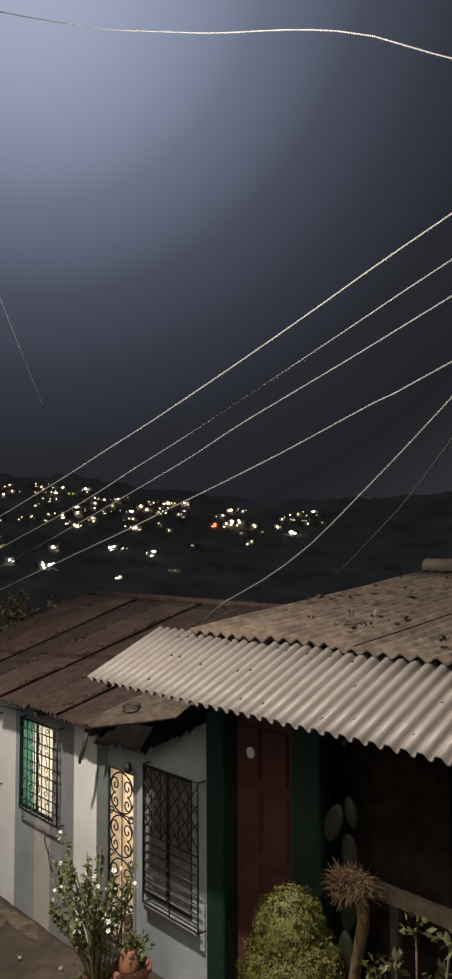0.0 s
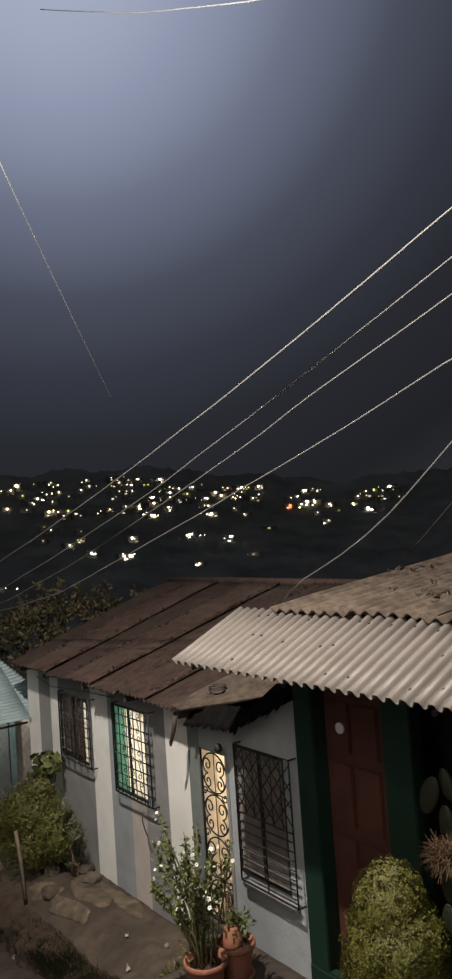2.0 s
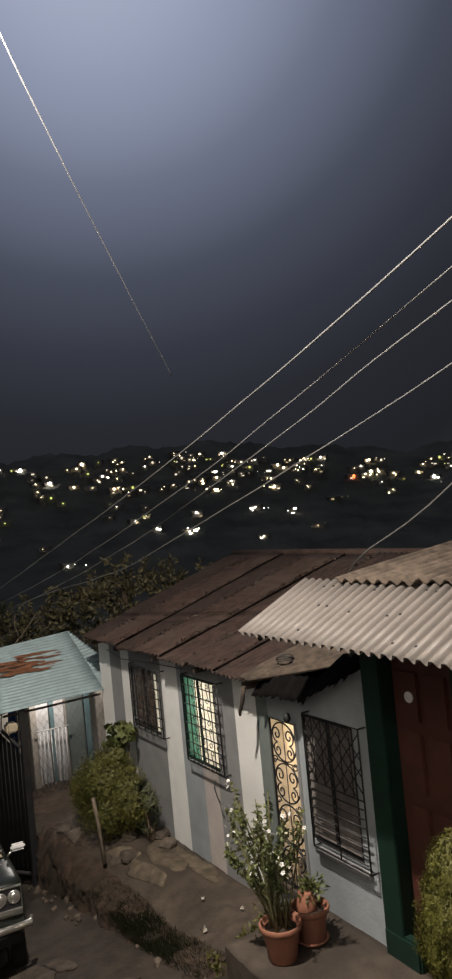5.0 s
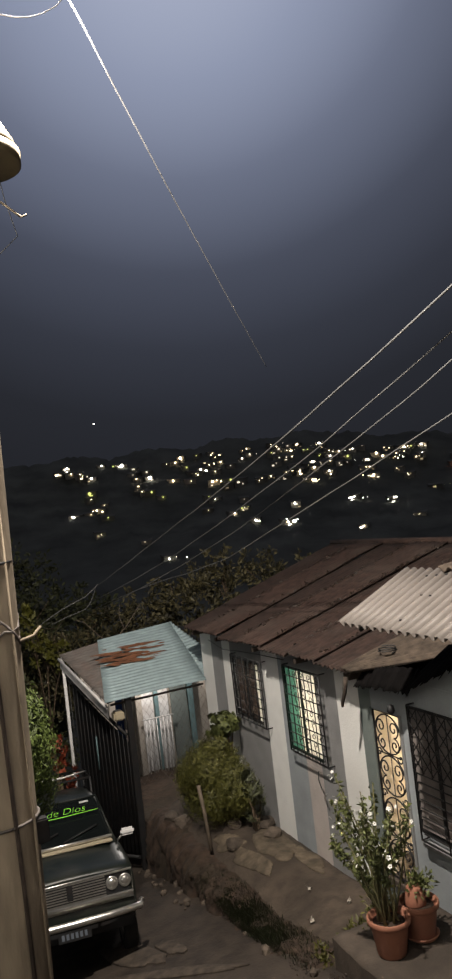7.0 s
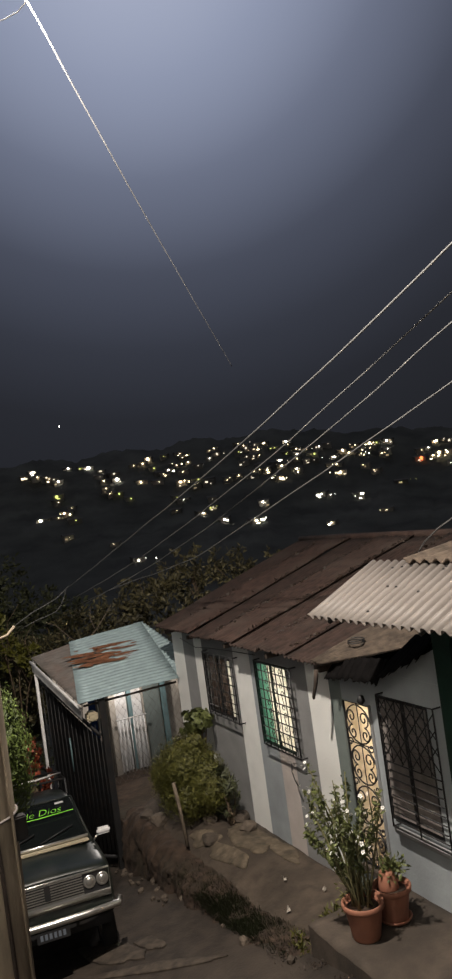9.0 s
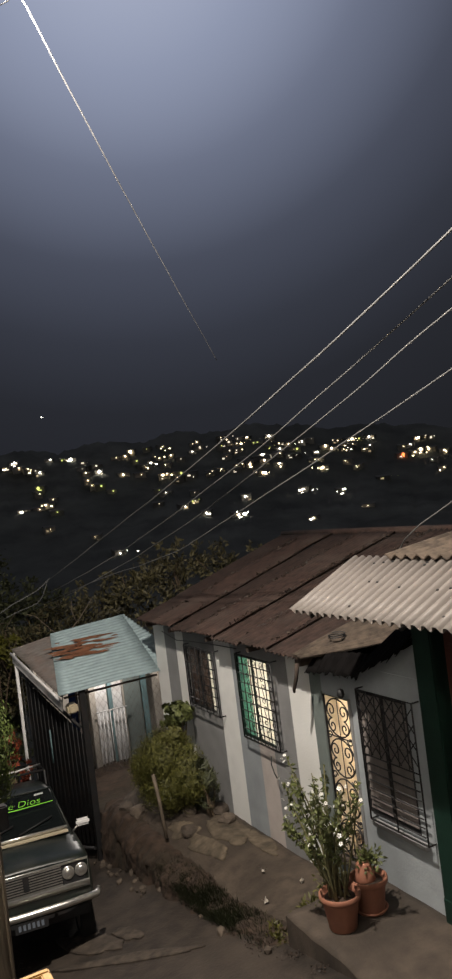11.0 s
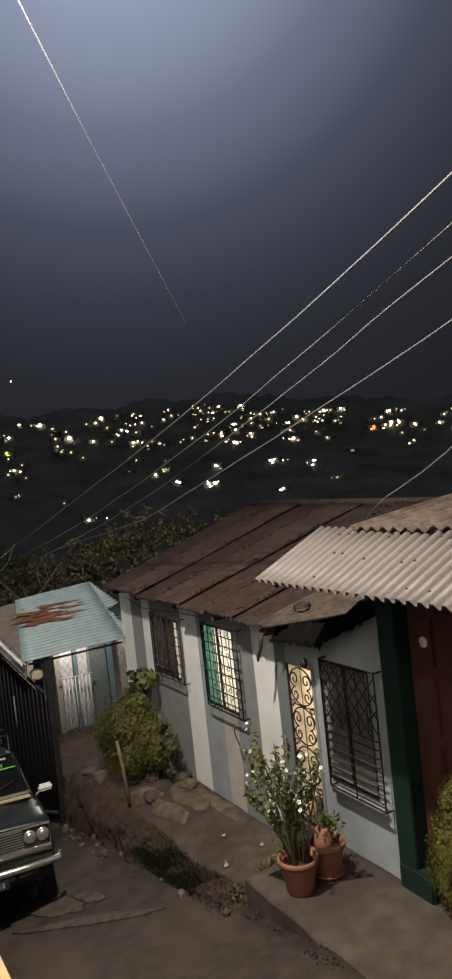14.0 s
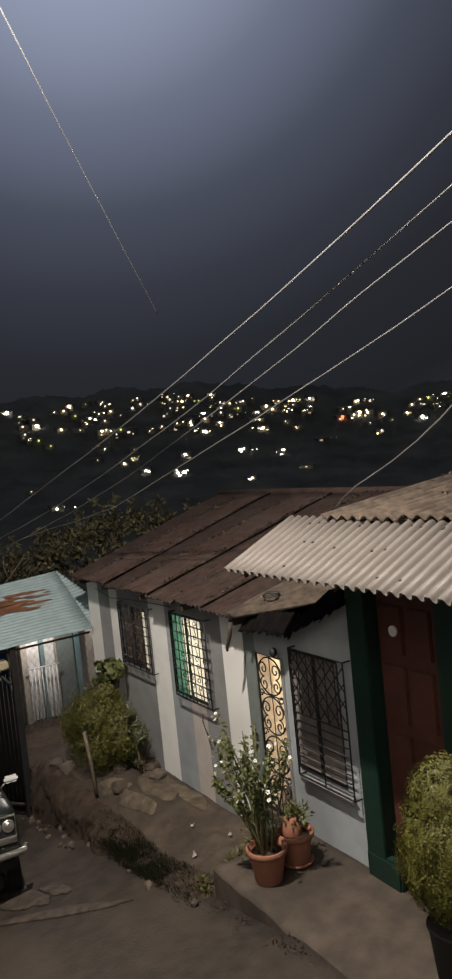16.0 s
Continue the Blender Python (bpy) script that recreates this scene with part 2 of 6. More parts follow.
M_DRY = mat("dry_pale_stem", (0.10, 0.06, 0.03), 0.95, var=0.35, scale=20, grime=0.5, grime_scale=8, bump=0.6, bump_scale=40)
M_HILL = mat("dark_wooded_hillside", (0.115, 0.115, 0.10), 1.0, var=0.4, scale=0.08, grime=0.4, grime_scale=0.02, bump=0)
M_FARWALL = mat("far_house_plaster", (0.24, 0.22, 0.19), 0.9, var=0.2, scale=0.4, grime=0.3, grime_scale=0.2, bump=0, per_object=0.4)
M_FARROOF = mat("far_house_roofing", (0.15, 0.14, 0.125), 0.9, var=0.2, scale=0.4, grime=0.3, grime_scale=0.2, bump=0)
M_TEXT = mat("lime_green_sticker", (0.30, 0.85, 0.06), 0.6, var=0.05, grime=0.1, bump=0)
M_BAR = mat("faded_plate_marks", (0.12, 0.14, 0.17), 0.6, var=0.05, grime=0.1, bump=0)
M_WHITEIRON = mat("white_painted_iron", (0.62, 0.61, 0.60), 0.6, var=0.08, grime=0.4, grime_scale=4, grime_col=(0.3, 0.22, 0.17), bump=0.05)
M_TURQ = mat("turquoise_paint", (0.14, 0.22, 0.23), 0.6, var=0.12, grime=0.4, grime_scale=4, bump=0.1)
M_BRICK = mat("painted_block_wall", (0.40, 0.36, 0.31), 0.9, var=0.15, scale=5, grime=0.5, grime_scale=1.5, bump=0.3)


# ---- builders ----
def mesh_of(bm, name, material):
    bmesh.ops.recalc_face_normals(bm, faces=bm.faces[:])
    me = bpy.data.meshes.new(name)
    bm.to_mesh(me)
    bm.free()
    for m_ in (material if isinstance(material, (list, tuple)) else [material]):
        me.materials.append(m_)
    return me


def part(name, bm, material, parent, label=""):
    ob = new(name, mesh_of(bm, name, material))
    ob.parent = parent
    return tagged(ob, label)


def thing(name, label, category, bm=None, material=None, at=(0, 0, 0), rz=0, group="", kind=""):
    ob = new(name, mesh_of(bm, name, material) if bm else None)
    ob.matrix_basis = pose(*at, 0, 0, rz)
    return tagged(ob, label, category, group, kind)


def box(bm, lo, hi, bev=0.0, mi=0):
    v = [bm.verts.new((x, y, z)) for x in (lo[0], hi[0]) for y in (lo[1], hi[1]) for z in (lo[2], hi[2])]
    fs = [bm.faces.new([v[i] for i in q]) for q in ((0, 1, 3, 2), (4, 6, 7, 5), (0, 4, 5, 1), (2, 3, 7, 6), (0, 2, 6, 4), (1, 5, 7, 3))]
    for f_ in fs:
        f_.material_index = mi
    if bev:
        es = list({e for f_ in fs for e in f_.edges})
        bmesh.ops.bevel(bm, geom=es, offset=bev, segments=2, affect="EDGES")
    return bm


def boxes(*args, bev=0.0):
    bm = bmesh.new()
    for lo, hi in args:
        box(bm, lo, hi, bev)
    return bm


def prism(profile, y0, y1, bm=None):
    """A slab between two planes y0 and y1 with the given (x, z) outline."""
    bm = bm or bmesh.new()
    a, b = [bm.verts.new((x, y0, z)) for x, z in profile], [bm.verts.new((x, y1, z)) for x, z in profile]
    bm.faces.new(a)
    bm.faces.new(b[::-1])
    for k in range(len(a)):
        bm.faces.new((a[k], b[k], b[(k + 1) % len(a)], a[(k + 1) % len(a)]))
    return bm


def tube(points, r, sides=6, bm=None, r_end=None, cap=True):
    """A round bar along points; r may taper to r_end."""
    bm = bm or bmesh.new()
    pts = [Vector(p) for p in points]
    rings = []
    side = None
    for i, p in enumerate(pts):
        d = (pts[min(i + 1, len(pts) - 1)] - pts[max(i - 1, 0)]).normalized()
        if side is None:
            side = d.cross(Vector((0, 0, 1)) if abs(d.z) < 0.9 else Vector((1, 0, 0))).normalized()
        else:
            side = (side - d * side.dot(d)).normalized()
        up = side.cross(d)
        rr = r if r_end is None else r + (r_end - r) * i / max(1, len(pts) - 1)
        rings.append([bm.verts.new(p + rr * (math.cos(a) * side + math.sin(a) * up)) for a in (2 * math.pi * k / sides for k in range(sides))])
    for a, b in zip(rings, rings[1:]):
        for k in range(sides):
            bm.faces.new((a[k], a[(k + 1) % sides], b[(k + 1) % sides], b[k])).smooth = True
    if cap and len(rings) > 1:
        bm.faces.new(rings[0])
        bm.faces.new(rings[-1][::-1])
    return bm


def lathe(profile, sides=24, bm=None, at=(0, 0, 0)):
    """Turn (radius, height) pairs round the upright axis."""
    bm = bm or bmesh.new()
    at = Vector(at)
    rings = [[bm.verts.new(at + Vector((r * math.cos(2 * math.pi * k / sides), r * math.sin(2 * math.pi * k / sides), z))) for k in range(sides)] for r, z in profile]
    for a, b in zip(rings, rings[1:]):
        for k in range(sides):
            bm.faces.new((a[k], a[(k + 1) % sides], b[(k + 1) % sides], b[k])).smooth = True
    bm.faces.new(rings[0][::-1])
    bm.faces.new(rings[-1])
    return bm


def corrugated(c00, c10, c01, c11, waves, amp, thick=0.006, ends=2, wobble=0.0, seed=0, per=8, jag=0.0, profile=None):
    """A wavy sheet over a quad: c00-c10 across the waves, c00-c01 along them; with a real thickness."""
    rnd = random.Random(seed)
    c00, c10, c01, c11 = (Vector(c) for c in (c00, c10, c01, c11))
    nrm = (c10 - c00).cross(c01 - c00).normalized()
    if nrm.z < 0:
        nrm = -nrm
    nx = int(waves * per)
    bm = bmesh.new()
    top, bot = [], []
    cut = [rnd.uniform(-jag, jag) for _ in range(nx + 1)]
    for j in range(ends + 1):
        v = j / ends
        tr, br = [], []
        for i in range(nx + 1):
            u = i / nx
            vv = v + (cut[i] if j == 0 else 0)
            p = (c00 * (1 - u) + c10 * u) * (1 - vv) + (c01 * (1 - u) + c11 * u) * vv
            h = amp * (profile[i % per] if profile else math.cos(2 * math.pi * i / per)) + wobble * noise.noise(Vector((p.x * 1.1, p.y * 1.1, seed)))
            tr.append(bm.verts.new(p + nrm * h))
            br.append(bm.verts.new(p + nrm * (h - thick)))
        top.append(tr)
        bot.append(br)
    for j in range(ends):
        for i in range(nx):
            bm.faces.new((top[j][i], top[j][i + 1], top[j + 1][i + 1], top[j + 1][i])).smooth = True
            bm.faces.new((bot[j][i], bot[j + 1][i], bot[j + 1][i + 1], bot[j][i + 1])).smooth = True
    for row_t, row_b in ((top[0], bot[0]), (top[-1], bot[-1])):
        for i in range(nx):
            bm.faces.new((row_t[i], row_b[i], row_b[i + 1], row_t[i + 1]))
    for j in range(ends):
        for i in (0, nx):
            bm.faces.new((top[j][i], top[j + 1][i], bot[j + 1][i], bot[j][i]))
    return bm


def leaves(bm, centre, radii, count, size, rnd, shell=0.55, aspect=2.2, rough=0.0, up=0.2, face=None):
    """Many small pointed leaves, thicker towards the outside of an uneven crown."""
    c = Vector(centre)
    for _ in range(count):
        d = Vector((rnd.gauss(0, 1), rnd.gauss(0, 1), rnd.gauss(0, 1))).normalized()
        k = shell + (1 - shell) * rnd.random()
        k *= 1 + rough * noise.noise(d * 2.3 + c)
        p = c + Vector((d.x * radii[0], d.y * radii[1], d.z * radii[2])) * k
        a = (d + Vector((rnd.uniform(-0.8, 0.8), rnd.uniform(-0.8, 0.8), rnd.uniform(-0.8, 0.8) + up))).normalized()
        s = a.cross(Vector((rnd.uniform(-1, 1), rnd.uniform(-1, 1), rnd.uniform(-1, 1)))).normalized()
        if face is not None:
            n_ = (face + Vector((rnd.gauss(0, 0.2), rnd.gauss(0, 0.2), rnd.gauss(0, 0.2)))).normalized()
            a = (a - n_ * a.dot(n_)).normalized()
            s = n_.cross(a)
        ln = size * rnd.uniform(0.6, 1.3)
        w = ln / aspect / 2
        f_ = (bm.verts.new(p - a * ln * 0.5), bm.verts.new(p + s * w), bm.verts.new(p + a * ln * 0.5), bm.verts.new(p - s * w + a.cross(s) * w * 0.5))
        bm.faces.new(f_)
    return bm

# ---- ground, street, hillside ----
def street_z(x):
    return min(-0.06, -0.1 + 0.19 * (x + 5.64)) if x > -19 else -0.1 + 0.19 * (-19 + 5.64) - 0.35 * (-19 - x)


def road_z(x, y):
    """The road falls away a little from the kerb."""
    return street_z(x) - 0.12 * max(0.0, min(1.0, (-5.5 - x) / 2.5)) * max(0.0, 3.5 - y)


CREST = ((-180, 2.5), (-60, 2.5), (0, 4.2), (9, 4.9), (16, 5.0), (30, 5.1), (38, 4.0), (44, 3.2), (50, 3.3), (60, 3.8), (180, 2.5))


def crest(az):
    for (a, ea), (b, eb) in zip(CREST, CREST[1:]):
        if a <= az <= b:
            return ea + (eb - ea) * (az - a) / (b - a)
    return 2.5


def hill_at(az, el):
    """The place on the far slope in that direction (degrees from the street's line, degrees over the horizon)."""
    top = crest(az)
    s = (el + 10.0) / (top + 10.0)
    r = 80 + 250 * s
    a = radians(az)
    return Vector((-r * math.cos(a), r * math.sin(a), 4.2 + r * math.tan(radians(el))))


def build_ground():
    bm = bmesh.new()
    radii = [0.5, 3, 6, 9, 12, 15, 18, 22, 28, 36, 50, 80] + [80 + 25 * k for k in range(1, 11)] + [360, 450, 700, 1500, 4000]
    az_list = [-180 + 3.0 * k for k in range(60)] + [0.25 * k for k in range(260)] + [65 + 2.5 * k for k in range(46)]
    n = len(az_list)
    rows = []
    for r in radii:
        row = []
        for k in range(n):
            az = az_list[k]
            a = radians(az)
            x, y = -r * math.cos(a), r * math.sin(a)
            near = street_z(x) - 0.5 - max(0.0, y - 9) * 0.25
            if r <= 80:
                low = 4.2 + 80 * math.tan(radians(-10))
                f_ = max(0.0, min(1.0, (r - 20) / 60))
                z = near * (1 - f_) + low * f_ if f_ < 1 else low
                z = max(z, low) if r > 20 else z
            elif r <= 330:
                s = (r - 80) / 250
                el = -10 + (crest(az) + 10) * s
                bumpy = 0.45 * noise.noise(Vector((az * 0.35, s * 7, 0))) + 0.2 * noise.noise(Vector((az * 1.4, s * 20, 3)))
                canopy_h = 0.16 * noise.noise(Vector((az * 2.4, s * 30, 7))) + 0.10 * noise.noise(Vector((az * 6.0, s * 60, 9)))
                z = 4.2 + r * math.tan(radians(el + (bumpy + canopy_h) * min(1, s * 2)))
            else:
                z = 4.2 + 330 * math.tan(radians(crest(az))) - (r - 330) * 0.02
            row.append(bm.verts.new((x, y, z)))
        rows.append(row)
    for a, b in zip(rows, rows[1:]):
        for k in range(n):
            bm.faces.new((a[k], a[(k + 1) % n], b[(k + 1) % n], b[k])).smooth = True
    bm.faces.new(rows[0])
    return bm


thing("ground", "dark wooded hillside and valley under the night sky", "ground", build_ground(), M_HILL, kind="structure")


def sheet(x0, x1, y0, y1, zfun, step, thick, seed, rough=0.012):
    """An uneven slab on the plan with a skirt."""
    bm = bmesh.new()
    nx, ny = max(1, round((x1 - x0) / step)), max(1, round((y1 - y0) / step))
    g = []
    for i in range(nx + 1):
        col = []
        for j in range(ny + 1):
            x, y = x0 + (x1 - x0) * i / nx, y0 + (y1 - y0) * j / ny
            z = zfun(x, y) + rough * noise.noise(Vector((x * 1.3, y * 1.3, seed))) + rough * 0.4 * noise.noise(Vector((x * 5, y * 5, seed)))
            col.append(bm.verts.new((x, y, z)))
        g.append(col)
    for i in range(nx):
        for j in range(ny):
            bm.faces.new((g[i][j], g[i + 1][j], g[i + 1][j + 1], g[i][j + 1])).smooth = True
    rim = [g[i][0] for i in range(nx + 1)] + [g[nx][j] for j in range(1, ny + 1)] + [g[i][ny] for i in range(nx - 1, -1, -1)] + [g[0][j] for j in range(ny - 1, 0, -1)]
    low = [bm.verts.new((v.co.x, v.co.y, v.co.z - thick)) for v in rim]
    for k in range(len(rim)):
        bm.faces.new((rim[k], rim[(k + 1) % len(rim)], low[(k + 1) % len(rim)], low[k]))
    bm.faces.new(low[::-1])
    return bm


thing("road", "worn dusty asphalt street sloping downhill", "road", sheet(-22, 6, -2.2, 3.62, lambda x, y: road_z(x, y), 0.2, 0.3, 1, 0.022), M_STREET, kind="structure")
def porch_z(x, y):
    """Nearly level before the doors, its worn lip rounded off and running down to the street uphill."""
    ramp = max(0.0, min(1.0, (x + 6.0) / 0.9)) * max(0.0, 1 - (y - 3.6) / 0.55)
    lip = 0.035 * max(0.0, 1 - (y - 3.6) / 0.09) ** 2
    return -0.02 * (4.75 - y) - 0.07 * ramp - lip * (1 + noise.noise(Vector((x * 4, 0, 2))))


thing("pavement_porch", "stained concrete porch slab before the doors", "porch", sheet(-6.89, 3, 3.60, 4.76, porch_z, 0.08, 0.75, 2, 0.016), M_PORCH, kind="structure")
def walk_z(x, y):
    """Uneven, worn down towards its outer edge where it stands above the street."""
    drop = min(0.24, max(0.0, -0.42 - street_z(x))) * max(0.0, min(1.0, (4.30 - y) / 0.52)) ** 1.4
    return -0.38 + 0.06 * noise.noise(Vector((x * 0.9, y * 1.4, 5))) + 0.02 * noise.noise(Vector((x * 3.1, y * 3.7, 9))) + 0.01 * noise.noise(Vector((x * 9, y * 9, 2))) - drop


thing("pavement", "cracked uneven concrete sidewalk along the house wall", "sidewalk", sheet(-12.6, -6.894, 3.74, 4.76, walk_z, 0.07, 0.9, 3, 0.0), M_WALK, kind="structure")

# ---- the striped house ----
WALL_Y, EAVE_Z = 4.75, 2.21
house = thing("striped_house", "low house with grey and white striped wall and rusty brown roof", "house")

STRIPES = ((-12.64, M_WHITE), (-12.16, M_GREY), (-11.70, M_WHITE), (-11.38, M_GREY), (-10.26, M_WHITE), (-9.74, M_BLUEGREY), (-9.20, M_PINK), (-8.80, M_GREY), (-8.24, M_WHITE), (-7.74, M_GREENGREY), (-7.50, M_BLUEGREY), (-5.76, None))
OPENINGS = ((-11.36, -10.40, 1.05, 1.97), (-9.62, -8.73, 0.92, 2.06), (-7.50, -6.98, -0.02, 1.86), (-6.85, -6.02, 0.70, 2.02))


def build_front():
    bm = bmesh.new()
    mats = [M_WHITE, M_GREY, M_BLUEGREY, M_PINK, M_GREENGREY]
    cuts = sorted({s[0] for s in STRIPES} | {o[0] for o in OPENINGS} | {o[1] for o in OPENINGS})
    for a, b in zip(cuts, cuts[1:]):
        mid = (a + b) / 2
        m_ = [s[1] for s in STRIPES if s[0] <= mid][-1]
        top = 2.27
        spans = [(-0.9, top)]
        for o in OPENINGS:
            if o[0] <= mid <= o[1]:
                spans = [(-0.9, o[2]), (o[3], top)]
        for lo, hi in spans:
            mi = mats.index(m_)
            if m_ is M_PINK and lo > 0.9 or (m_ is M_GREENGREY and lo > 1.5):
                mi = 1
            if m_ is M_BLUEGREY and mid < -9 and lo > 1.5:
                mi = 1
            box(bm, (a, WALL_Y, lo), (b, WALL_Y + 0.16, hi), mi=mi)
    bmesh.ops.remove_doubles(bm, verts=bm.verts[:], dist=0.0005)
    return bm, mats


bm_, ms_ = build_front()
part("front_wall", bm_, ms_, house, "grey plaster wall with white painted stripes")
part("end_wall", boxes(((-12.64, 4.91, -0.9), (-12.48, 8.14, 2.35))), M_WHITE, house)
part("back_wall", boxes(((-12.48, 8.0, -0.9), (-5.6, 8.14, 2.6))), M_GREY, house)
part("side_wall", boxes(((-5.76, 4.91, -0.3), (-5.6, 8.0, 2.36))), M_GREY, house)
bm_ = prism(((-6.95, 2.271), (-5.762, 2.271), (-5.762, 2.63), (-5.95, 2.54), (-6.45, 2.41)), 4.752, 4.82)
part("upper_wall", bm_, M_BLUEGREY, house, "plastered wall rising under the awning")
# boards and flaps fill the shaded gap below the awning with black
part("gap_board", boxes(((-7.35, 5.50, 2.25), (-6.104, 5.53, 2.53)), ((-6.10, 5.50, 2.25), (-5.60, 5.53, 3.2))), M_SHADEBOARD, house, "boards over the doorway, black for the shade of the gap")
part("door_flap", corrugated((-7.46, 4.53, 2.16), (-6.45, 4.53, 2.22), (-7.46, 4.70, 2.33), (-6.45, 4.70, 2.45), 8, 0.012, 0.006, 4, 0.05, 66, jag=0.09), M_SHADEBLACK, house, "sheet over the doorway, coloured black for its shade")
part("door_flap", corrugated((-6.47, 4.50, 2.29), (-5.78, 4.56, 2.58), (-6.47, 5.10, 2.62), (-5.78, 5.10, 2.98), 6, 0.012, 0.006, 4, 0.05, 67, jag=0.07), M_SHADEBLACK, house, "sheet over the dark window, coloured black for its shade")
part("roof_sheet", corrugated((-7.62, 4.50, 2.33), (-7.44, 4.50, 2.31), (-7.62, 5.75, 2.655), (-5.70, 5.75, 2.655), 8, 0.014, 0.008, 8, 0.02, 91, jag=0.01), M_OLDROOF, house, "greyed loose roofing sheet over the doorway")
part("inner_floor", boxes(((-12.48, 4.91, -0.3), (-5.76, 8.0, -0.02))), M_PORCH, house)
part("partition", boxes(((-9.95, 4.91, -0.02), (-9.85, 8.0, 2.2))), M_PLASTER, house)
part("partition", boxes(((-7.95, 4.91, -0.02), (-7.85, 8.0, 2.2))), M_PLASTER, house)
part("partition", boxes(((-6.96, 4.91, -0.02), (-6.88, 8.0, 2.2))), M_PLASTER, house)
part("back_partition", boxes(((-9.85, 7.2, -0.02), (-6.9, 7.3, 2.2))), M_PLASTER, house, "warm lit indoor wall")
# ceiling top coloured dark in place of the awning's shadow
part("inner_ceiling", boxes(((-12.48, 4.91, 2.2), (-5.76, 8.0, 2.24))), M_SHADEBOARD, house)


def roof_z(y):
    return 2.29 + 0.257 * (y - 4.52)


# brown corrugated sheets, laid from the verge to beside the pale awning
X_V, X_TOP, X_END = -12.80, -13.95, -7.56
n_sheets = 7
w_ = (X_END - X_V) / n_sheets
for k in range(n_sheets):
    for row, (ya, yb, lift) in enumerate(((4.52, 8.4, 0.0),)):
        xa, xb = X_V + w_ * k, X_V + w_ * (k + 1) + 0.05
        w_top = (X_END - X_TOP) / n_sheets
        ta, tb = X_TOP + w_top * k, X_TOP + w_top * (k + 1) + 0.05
        rr = random.Random(k * 7 + row)
        dz = lift + rr.uniform(0, 0.02) + 0.03 * (k % 2)
        dy = rr.uniform(-0.015, 0.015)
        part("roof_sheet", corrugated((xa, ya + dy, roof_z(ya) + dz), (xb, ya + dy, roof_z(ya) + dz), (ta, yb, roof_z(yb) + dz), (tb, yb, roof_z(yb) + dz), 8, 0.017, 0.008, 12, 0.02, k + 10 * row, jag=0.003), M_ROOF, house)
part("ridge_cap", tube([(x, 8.42, roof_z(8.4) + 0.03) for x in (-13.97, -11, -8, -5.5)], 0.07, 8), M_ROOF, house)
part("roof_sheet", corrugated((-7.54, 5.62, roof_z(5.62)), (-5.5, 5.62, roof_z(5.62)), (-7.54, 8.4, roof_z(8.4)), (-5.5, 8.4, roof_z(8.4)), 10, 0.022, 0.008, 3, 0.02, 77), M_ROOF, house)
part("back_roof", corrugated((X_TOP, 8.44, roof_z(8.4) - 0.02), (-5.5, 8.44, roof_z(8.4) - 0.02), (X_TOP, 11.5, 2.2), (-5.5, 11.5, 2.2), 30, 0.022, 0.008, 3, 0.02, 78), M_ROOF, house)
for x in (-12.5, -11.5, -10.15, -8.9, -7.7):
    part("rafter", boxes(((x, 4.56, 2.20), (x + 0.05, 4.75, 2.26))), M_DARKWOOD, house)
part("eave_beam", boxes(((-7.64, 4.56, 2.19), (-7.58, 4.74, 2.26))), M_DARKWOOD, house)

# ---- the near house ----
near_house = thing("red_door_house", "house with dark red door, green frame and old grey roof", "house")
# front, panel and post carry the awning's shade in their colour
part("front_wall", boxes(((-5.44, 5.30, -0.3), (3, 5.45, 3.35))), M_SHADEBOARD, near_house, "timber front under the awning, near-black colour for its shade")
part("end_wall", boxes(((-5.6, 5.46, 2.6), (-5.45, 8.4, 3.45))), M_DARKWOOD, near_house)
part("door_post", boxes(((-5.755, 4.70, -0.05), (-5.50, 4.94, 3.1)), bev=0.01), M_GREEN, near_house, "dark green painted door post")
part("post_foot", boxes(((-5.757, 4.685, -0.05), (-5.30, 4.80, 0.24)), bev=0.02), M_GREEN, near_house, "worn green painted plinth")
part("door_post", boxes(((-4.74, 4.80, -0.05), (-4.42, 4.95, 3.1)), bev=0.01), M_GREEN, near_house)
red_door = part("door", boxes(((-5.50, 4.86, 0.05), (-4.75, 4.92, 2.75)), bev=0.008), M_REDDOOR, near_house, "dark red panelled door")
for z0, z1 in ((0.2, 0.75), (0.85, 1.45), (1.55, 2.1), (2.2, 2.65)):
    for x0, x1 in ((-5.43, -5.16), (-5.09, -4.82)):
        part("panel", boxes(((x0, 4.83, z0), (x1, 4.865, z1)), bev=0.012), M_REDDOOR, red_door)
part("door_badge", tube([(-5.26, 4.829, 2.42), (-5.26, 4.812, 2.42)], 0.05, 16), M_WHITEIRON, red_door, "small white oval badge")
part("red_panel", boxes(((-4.0, 4.95, 0.1), (-3.3, 5.0, 2.7)), bev=0.01), M_SHADEBOARD, near_house)
part("post", boxes(((-3.05, 4.7, 0.0), (-2.92, 4.85, 3.1)), bev=0.008), M_SHADEBOARD, near_house)


def near_z(y):
    return 3.47 + 0.114 * (y - 4.62)


